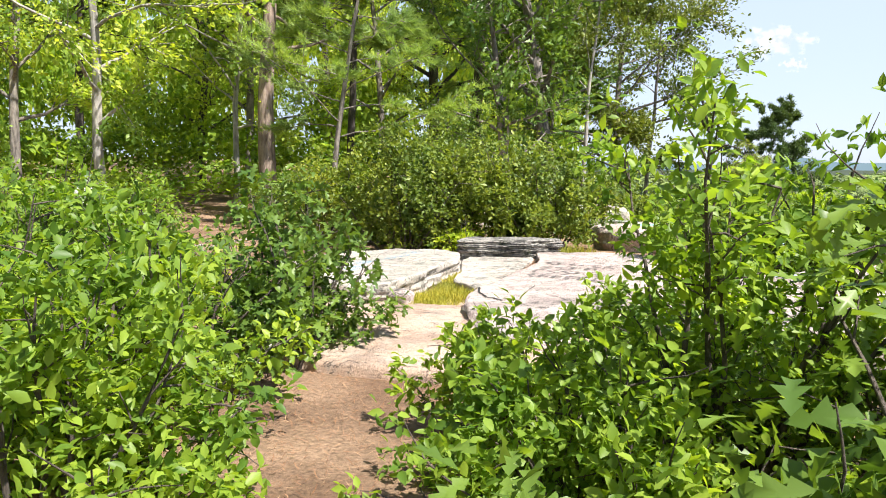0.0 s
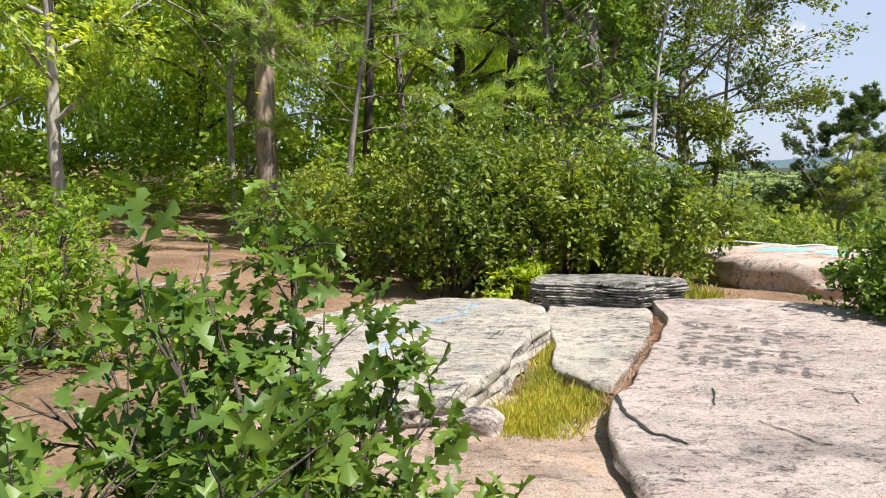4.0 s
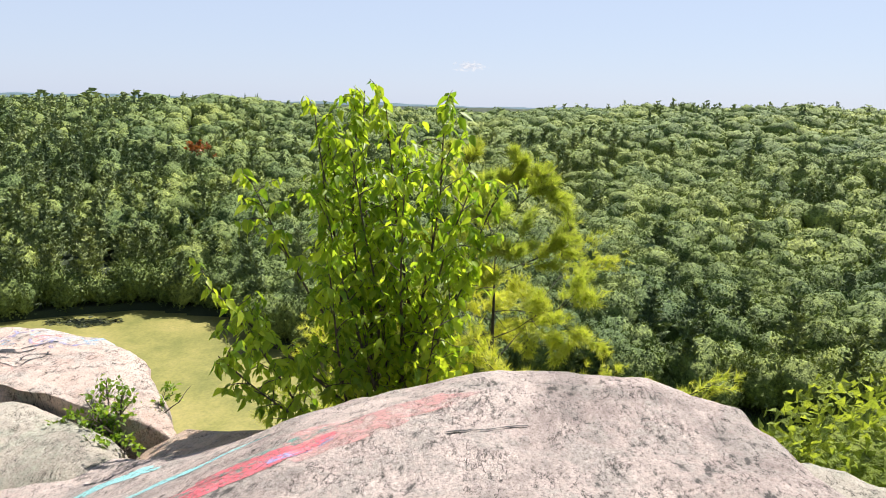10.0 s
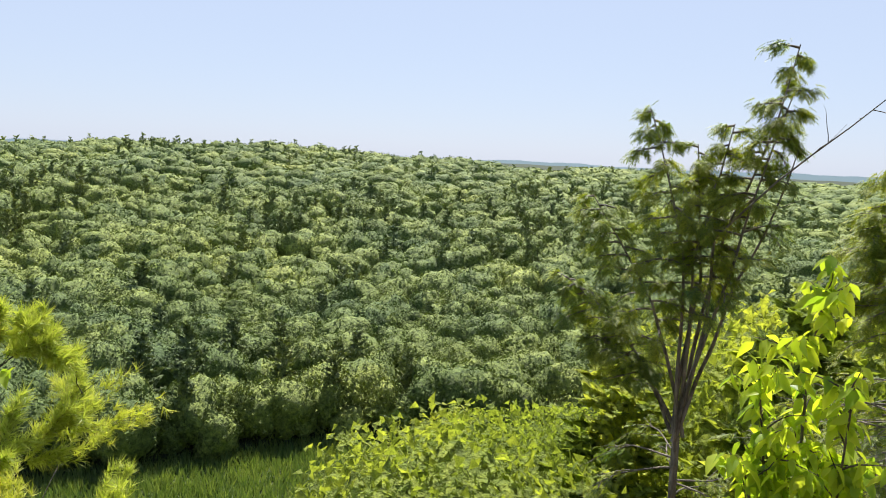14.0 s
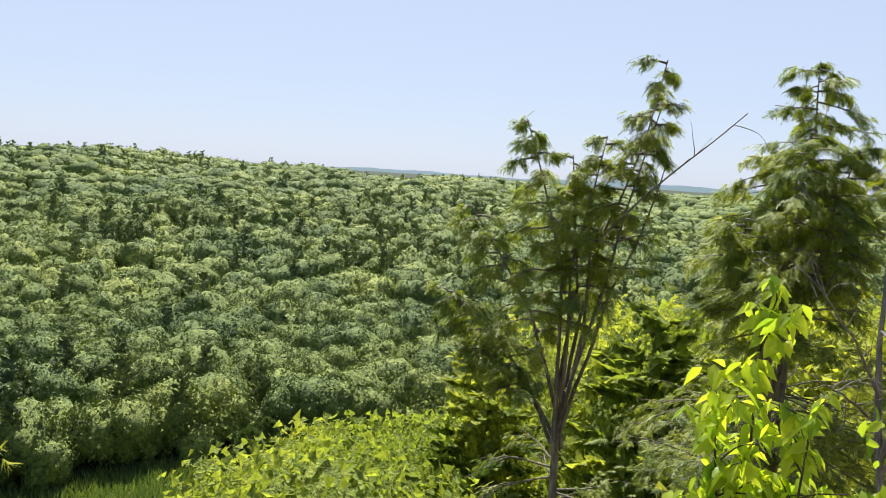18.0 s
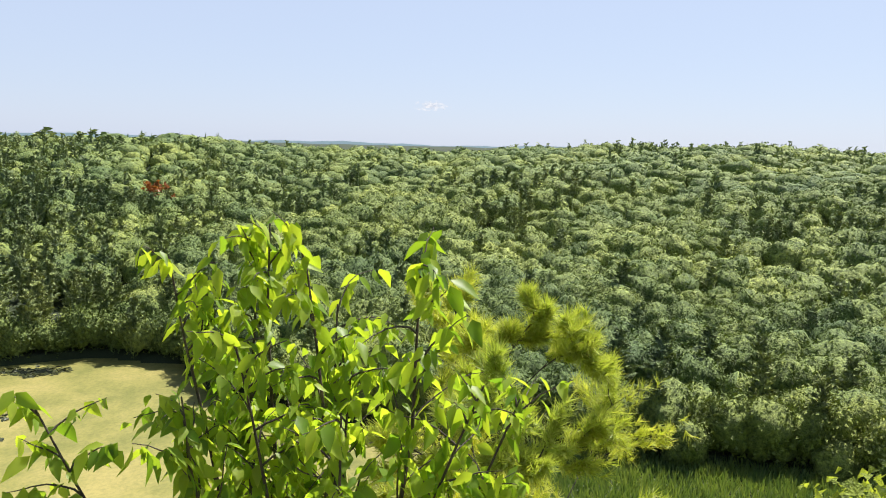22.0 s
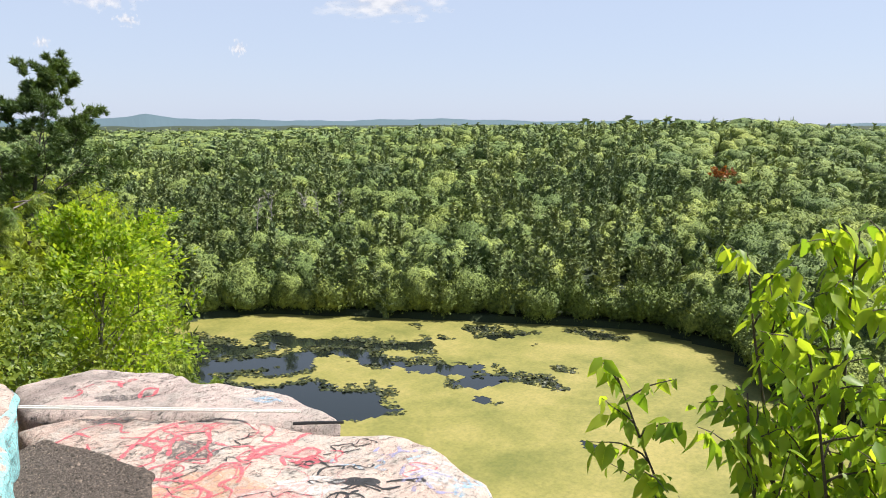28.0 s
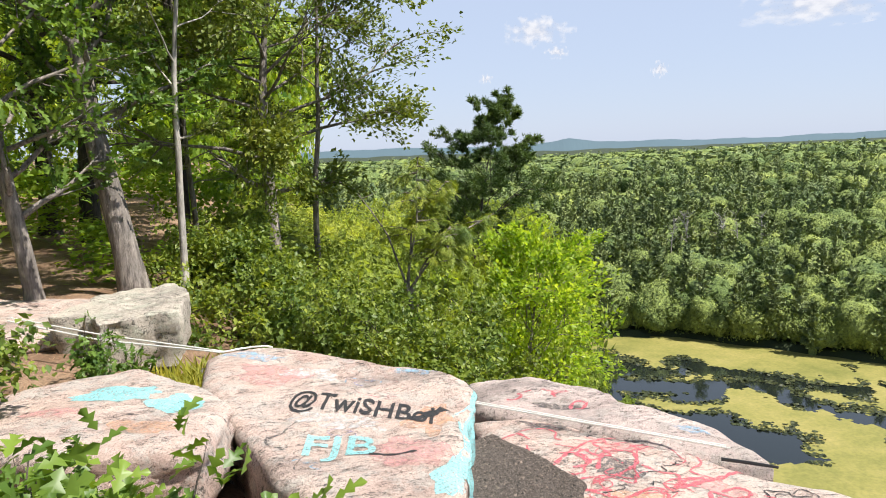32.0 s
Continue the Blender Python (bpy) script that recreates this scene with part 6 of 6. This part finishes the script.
# rows of faded brushed marks too worn to read
bu, bv_ = np.array([0.80, -0.44]), np.array([-0.33, -0.94]) * 0.36
for row, (n, w) in enumerate(((6, 0.92), (4, 0.78), (5, 0.86), (6, 0.95))):
    o = np.array([1.32, 8.98]) + bv_ * row
    for k in range(n):
        c = o + bu * (k + 0.5) / n * w
        h = bv_ * 0.62
        wv = bu * w / n * 0.36
        if rs.random() < 0.5:
            stroke(broad, [c - wv, c - wv * 0.9 + h * 0.5, c - wv + h], 0.06, "faint")
            stroke(broad, [c - wv, c + wv * rs.uniform(0.4, 1)], 0.055, "faint")
            stroke(broad, [c - wv + h * 0.55, c + wv * 0.8 + h * rs.uniform(0.4, 0.6)], 0.055, "faint")
        else:
            stroke(broad, [c + wv, c, c - wv * 0.9 + h * 0.3, c + h * 0.55, c + wv + h * 0.75, c + h, c - wv + h], 0.06, "faint")
hollow = rock_named("dark hollow")
for k, (x, y, rx, ry, c) in enumerate(((3.45, 12.1, 0.45, 0.2, "teal"), (3.9, 11.7, 0.25, 0.2, "teal"), (3.1, 11.8, 0.3, 0.15, "haze"), (3.7, 11.3, 0.3, 0.15, "orange"))):
    patch(hollow, x, y, rx, ry, -0.5, c, 140 + k)

# loose stones and fallen sticks
for k, (x, y, z, r) in enumerate(((-0.35, 6.85, -0.02, 0.13), (3.05, 10.75, -0.24, 0.13), (3.35, 10.7, -0.26, 0.09), (2.7, 10.85, -0.25, 0.1), (4.05, 14.3, -0.35, 0.2), (4.35, 10.8, -0.35, 0.22))):
    pts = [(x + r * (1 + 0.3 * math.sin(k + 2 * q)) * math.cos(q * 1.047), y + 0.7 * r * (1 + 0.25 * math.cos(3 * k + q)) * math.sin(q * 1.047)) for q in range(6)]
    rock("stone", pts, z, 0.16, (ROCK_PINK, ROCK_DARK, ROCK_RED)[k % 3], "loose broken stone lying among the slabs", 40 + k, bulge=0.04, rough=0.02, edge=0.02, ring=30, steps=5, sides=4)
stick_rng = np.random.default_rng(91)
for k in range(14):
    x, y = stick_rng.uniform(-4.5, 0.2), stick_rng.uniform(10.2, 14.5)
    a = stick_rng.uniform(0, 6.28)
    st = thing("fallen_stick", spot(x, y, 0.02), "grey fallen stick on the leaf litter", "stick", "fallen sticks")
    v, f = tube(curve_line(stick_rng, (0, 0, 0.01), (math.cos(a), math.sin(a), 0.06), stick_rng.uniform(0.5, 1.3), 6, 0.1), np.linspace(0.018, 0.006, 7), 5)
    piece("stick", v, f, DEAD_WOOD, st)

# iron pin set in the dome
iron, inn, il, ib = material("rusty_iron", 0.6)
ib.inputs["Metallic"].default_value = 0.7
il.new(ramp(inn, il, noise_node(inn, il, 90, 4, 0.6, position(inn)), [(0.4, (0.02, 0.018, 0.016)), (0.7, (0.09, 0.05, 0.035))]), ib.inputs["Base Color"])
pin_at = onto(dome, 4.2, 6.38, 0.0)
pin = thing("iron_pin", pin_at, "rusty iron pin set upright in the rock dome", "pin")
sv, sf_ = tube([(0, 0, -0.03), (0, 0, 0.012), (0, 0, 0.026)], [0.016, 0.016, 0.015], 10)
piece("shank", sv, sf_, iron, pin, smooth=True)
ring_t = np.linspace(0, 2 * np.pi, 14)
rv, rf = tube(np.stack([0.016 * np.cos(ring_t), 0 * ring_t, 0.034 + 0.016 * np.sin(ring_t)], -1), np.full(14, 0.007), 7)
piece("eye", rv, rf, iron, pin, smooth=True)

# white rope stretched along the rocks
rope_m, rn, rl, rb = material("white_rope", 0.8)
rl.new(ramp(rn, rl, noise_node(rn, rl, 120, 2, 0.5, position(rn)), [(0.35, (0.55, 0.54, 0.50)), (0.65, (0.8, 0.79, 0.75))]), rb.inputs["Base Color"])
strap_m, _, _, strap_b = material("black_strap", 0.6)
strap_b.inputs["Base Color"].default_value = (0.012, 0.012, 0.013, 1)


def rope_height(x, y, z):
    tops = [q.z for q in (onto(o, x, y, 0.02) for o in (lettered, red_rock, back_slab, hollow, rock_named("angular boulder"))) if q]
    return max([z] + [t for t in tops if t < 0.4])


rope = thing("rope", (4.2, 13.5, 0.0), "white doubled rope stretched across the painted rocks", "rope")
for s in (0.0, 1.0):
    ends = [(2.0, 15.1 + 0.15 * s, 0.22), (3.0, 14.3 + 0.22 * s, 0.10), (4.15, 13.4 + 0.05 * s, 0.08), (4.7, 13.45 + 0.03 * s, -0.1), (6.45, 12.72 + 0.06 * s, -0.5), (7.95, 11.02 + 0.05 * s, -0.5)]
    e = np.array(ends)
    t = np.linspace(0, len(e) - 1, 70)
    q = np.stack([np.interp(t, np.arange(len(e)), e[:, c]) for c in range(3)], -1)
    for k in range(len(q)):
        if t[k] > 2 and t[k] < 2.9 or t[k] > 4:
            q[k, 2] = rope_height(q[k, 0], q[k, 1], q[k, 2])
    v, f = tube(q - np.array(rope.location), np.full(70, 0.008), 6)
    piece("strand", v, f, rope_m, rope, smooth=True)
e = np.array([(7.9, 11.06, 0), (8.05, 10.93, 0), (8.2, 10.78, 0)])
for k in range(3):
    e[k, 2] = rope_height(e[k, 0], e[k, 1], -0.6) + 0.004
v, f = tube(e - np.array(rope.location), [0.014, 0.014, 0.011], 6)
piece("strap", v, f, strap_m, rope, "black strap at the rope's end", smooth=True)

# grass, needles, litter
def blades(name, places, h0, h1, mat, label, seed, category="grass", lean=0.5, width=0.022):
    rng = np.random.default_rng(seed)
    p = np.asarray(places, float)
    v, f = scattered([(-width, 0, 0), (width, 0, 0), (0.0, 0.16, 0.6), (0.0, 0.42, 1.0)], [(0, 1, 2), (0, 2, 3)], turns(rng, len(p), (-lean, lean)), rng.uniform(h0, h1, len(p)), p)
    return tagged(piece(name, v, f, mat), label, category, kind="stuff")


def strewn(rng, corners, n, z, spread=0.1):
    """Places along a line of corners."""
    c = np.asarray(corners, float)
    t = rng.uniform(0, len(c) - 1, n)
    k = np.minimum(t.astype(int), len(c) - 2)
    q = c[k] + (c[k + 1] - c[k]) * (t - k)[:, None] + rng.normal(0, spread, (n, 2))
    return np.column_stack([q, np.full(n, z) if np.isscalar(z) else z])


rng = np.random.default_rng(77)
blades("grass", np.concatenate([strewn(rng, [(0.28, 8.75), (0.18, 8.0), (-0.05, 7.2), (-0.2, 6.8)], 5200, -0.16, 0.07), strewn(rng, [(0.3, 7.5), (0.05, 7.15), (-0.25, 7.1), (0.0, 6.8)], 4200, -0.16, 0.1)]), 0.04, 0.11, GRASS_BLADE, "yellow-green grass growing between the slabs", 1)
blades("grass", strewn(rng, [(1.75, 11.1), (2.1, 10.75)], 900, -0.25, 0.12), 0.10, 0.24, GRASS_BLADE, "bright grass tuft behind the slab", 2)
blades("grass", strewn(rng, [(2.35, 7.55), (2.2, 7.3)], 160, -0.1, 0.03), 0.04, 0.11, GRASS_BLADE, "small weeds in the crack", 3)
blades("grass", strewn(rng, [(3.3, 14.0), (4.3, 14.2)], 900, -0.5, 0.25), 0.15, 0.35, GRASS_BLADE, "thin grass beside the lettered rock", 4)
needle_m, nn, nl, nb = material("pine_litter", 0.9)
ng = nn.new("ShaderNodeNewGeometry")
nl.new(ramp(nn, nl, ng.outputs["Random Per Island"], [(0.0, (0.16, 0.07, 0.035)), (0.6, (0.32, 0.16, 0.08)), (1.0, (0.42, 0.27, 0.16))]), nb.inputs["Base Color"])


def litter(name, places, size, label, seed):
    rng = np.random.default_rng(seed)
    p = np.asarray(places, float)
    v, f = scattered([(-0.5, -0.03, 0), (0.5, 0.03, 0.05), (0, 0.06, 0.03)], [(0, 1, 2)], turns(rng, len(p), (-0.2, 0.2)), rng.uniform(0.6, 1.3, len(p)) * size, p)
    return tagged(piece(name, v, f, needle_m), label, "pine needles", kind="stuff")


gap = np.concatenate([strewn(rng, [(3.3, 8.95), (2.72, 8.06), (2.2, 7.35), (1.76, 6.58)], 2600, -0.09, 0.045), strewn(rng, [(1.26, 9.5), (1.1, 8.9), (0.75, 8.0), (0.4, 7.2)], 2200, -0.1, 0.05)])
gap[:, 2] += rng.uniform(-0.03, 0.05, len(gap))
litter("pine_needles", gap, 0.07, "brown pine needles filling the cracks", 6)
tx, ty = rng.uniform(-1.5, 0.6, 9000), rng.uniform(-1.0, 5.4, 9000)
litter("trail_litter", np.column_stack([tx, ty, land(tx, ty) + 0.012]), 0.06, "brown needles and twigs on the trail", 7)
wx, wy = rng.uniform(-7, 3.5, 16000), rng.uniform(9.0, 19, 16000)
litter("floor_litter", np.column_stack([wx, wy, land(wx, wy) + 0.012]), 0.09, "dead leaves and needles under the shrubs", 8)

# weeds and small plants
shrub("weed", (6.62, 8.35, -0.72), 0.28, 0.3, "low green weeds in a crack between rocks", 301, 900, 0.045, (SMALL_V, SMALL_F), SHRUB_LEAF, 10)
shrub("oak_seedling", (3.0, 13.9, -0.45), 0.5, 0.62, "small oak seedling between the rocks", 302, 900, 0.1, OAK, OAK_LEAF, 8)
shrub("leafy_shrub", (0.35, 11.35, -0.25), 0.35, 0.5, "low bright-green shrub in front of the thicket", 303, 900, 0.09, LEAF, BIRCH_LEAF, 10)
petal_m, pn_, pl_, pb_ = material("white_petal", 0.6)
pb_.inputs["Base Color"].default_value = (0.80, 0.76, 0.76, 1)
for k, (x, y, z) in enumerate(((-2.0, 4.25, 0.99), (-1.05, 4.5, 0.02), (-1.5, 4.3, 0.35))):
    bloom = thing("flower_cluster", (x, y, z), "white blossom cluster on a trailside shrub", "flower", "blossoms")
    r2 = np.random.default_rng(400 + k)
    d = unit(r2.normal(0, 1, (40, 3)) + (0, 0, 0.4))
    v, f = scattered([(0, 0, 0), (-0.5, 0.5, 0.2), (0, 1, 0.1), (0.5, 0.5, 0.2)], [(0, 1, 2), (0, 2, 3)], aim(r2, d), np.full(40, 0.028), d * 0.045)
    piece("petal_head", v, f, petal_m, bloom)
    v, f = tube([(0, 0, -0.14), (0.01, 0, -0.05), (0, 0, 0.0)], [0.004, 0.004, 0.003], 5)
    piece("stalk", v, f, TWIG, bloom)

# single far trees that stand out
needle_tree("marsh_pine", (87.9, -44.7, -42.0), 8.5, "lone dark pine at the marsh's edge", 601, r0=0.16, crown=0.15, limbs=40, reach=0.3, tufts=1500, size=0.9, shape=FAR_TUFT, group="far trees")
needle_tree("marsh_pine", (92.0, -51.0, -42.0), 7.5, "lone dark pine at the marsh's edge", 602, r0=0.14, crown=0.15, limbs=36, reach=0.26, tufts=1200, size=0.8, shape=FAR_TUFT, group="far trees")
RUST = min(range(170, 460, 5), key=lambda r: abs(float(land(4 + 0.925 * r, 6 + 0.380 * r)) + 10.5 - 1.8 + 0.0676 * r))
rust = leafy("rust_leaf", (0.28, 0.10, 0.05), (0.40, 0.17, 0.08), 0.3)
broad_tree("rust_tree", (4 + 0.925 * RUST, 6 + 0.380 * RUST, 1.8 - 0.0676 * RUST - 12.5), 14, "dying tree with rust-red leaves in the far woods", 603, r0=0.2, leaves=700, size=0.9, leaf=rust, group="far trees")
DEAD = bark("dead_wood", (0.25, 0.23, 0.22), (0.5, 0.47, 0.45), 3)
for k in range(7):
    x, y = 131 + 3.4 * k + 2 * (k % 2), 200 - 2.3 * k + 3 * (k % 3)
    base = thing("dead_tree", (x, y, float(land(x, y)) + 2), "bare grey dead tree among the far woods", "tree", "dead trees")
    r2 = np.random.default_rng(620 + k)
    line, rad = woody(r2, 15, (0, 0), 0.2)
    v, f = tube(line, rad, 6)
    piece("trunk", v, f, DEAD, base)
    arms = [tube(curve_line(r2, along(line, r2.uniform(0.45, 0.98)), r2.normal(0, 1, 3) + (0, 0, 0.8), r2.uniform(2, 4), 5, 0.15), np.linspace(0.09, 0.02, 6), 4) for q in range(16)]
    v, f = joined(arms)
    piece("limb", v, f, DEAD, base)

# clouds: soft backdrop discs far beyond the hills, their sunlit white painted as emission
def cloud_sheet(name, seed):
    m, n, l, b = material(name, 1.0)
    tc = n.new("ShaderNodeTexCoord")
    g = n.new("ShaderNodeVectorMath")
    g.operation = "LENGTH"
    l.new(tc.outputs["Object"], g.inputs[0])
    mp = n.new("ShaderNodeMapping")
    mp.inputs["Location"].default_value = (seed * 3.7, seed, 0)
    mp.inputs["Scale"].default_value = (2.2, 1.1, 1)
    l.new(tc.outputs["Object"], mp.inputs["Vector"])
    f = noise_node(n, l, 1.6, 3, 0.5, mp.outputs[0])
    s = n.new("ShaderNodeMath")
    s.operation = "MULTIPLY_ADD"
    l.new(g.outputs["Value"], s.inputs[0])
    s.inputs[1].default_value = -0.42
    l.new(f, s.inputs[2])
    b.inputs["Base Color"].default_value = (0, 0, 0, 1)
    l.new(ramp(n, l, f, [(0.35, (0.62, 0.66, 0.78)), (0.6, (0.95, 0.95, 1.0))]), b.inputs["Emission Color"])
    b.inputs["Emission Strength"].default_value = 0.58
    l.new(ramp(n, l, s.outputs[0], [(0.16, (0, 0, 0)), (0.46, (0.9, 0.9, 0.9))]), b.inputs["Alpha"])
    return m


for k, (caz, cel, w, h) in enumerate(((-23.5, 8.2, 4.0, 1.5), (-25.0, 6.6, 1.3, 0.6), (-32.3, 5.0, 0.9, 0.75), (-42.6, 8.4, 8.0, 1.7), (-19.7, 4.9, 0.8, 0.5), (-87.5, 2.8, 2.0, 0.5), (-134.4, 13.2, 2.6, 0.8))):
    R = 4500
    a = radians(caz)
    ring = np.linspace(0, 2 * np.pi, 40, endpoint=False)
    v = np.concatenate([[(0, 0, 0)], np.stack([np.cos(ring), np.sin(ring), 0 * ring], -1)])
    f = np.array([(0, 1 + q, 1 + (q + 1) % 40) for q in range(40)])
    o = piece("cloud", v, f, cloud_sheet("cloud", k + 1))
    o.location = (4 - math.sin(a) * R, 6 + math.cos(a) * R, R * math.tan(radians(cel)))
    o.rotation_euler = (radians(90), 0, a)
    o.scale = (R * math.tan(radians(w)) * 0.75, R * math.tan(radians(h)) * 0.9, 1)
    tagged(o, "soft white fair-weather cloud above the hills", "cloud", "clouds", "structure")
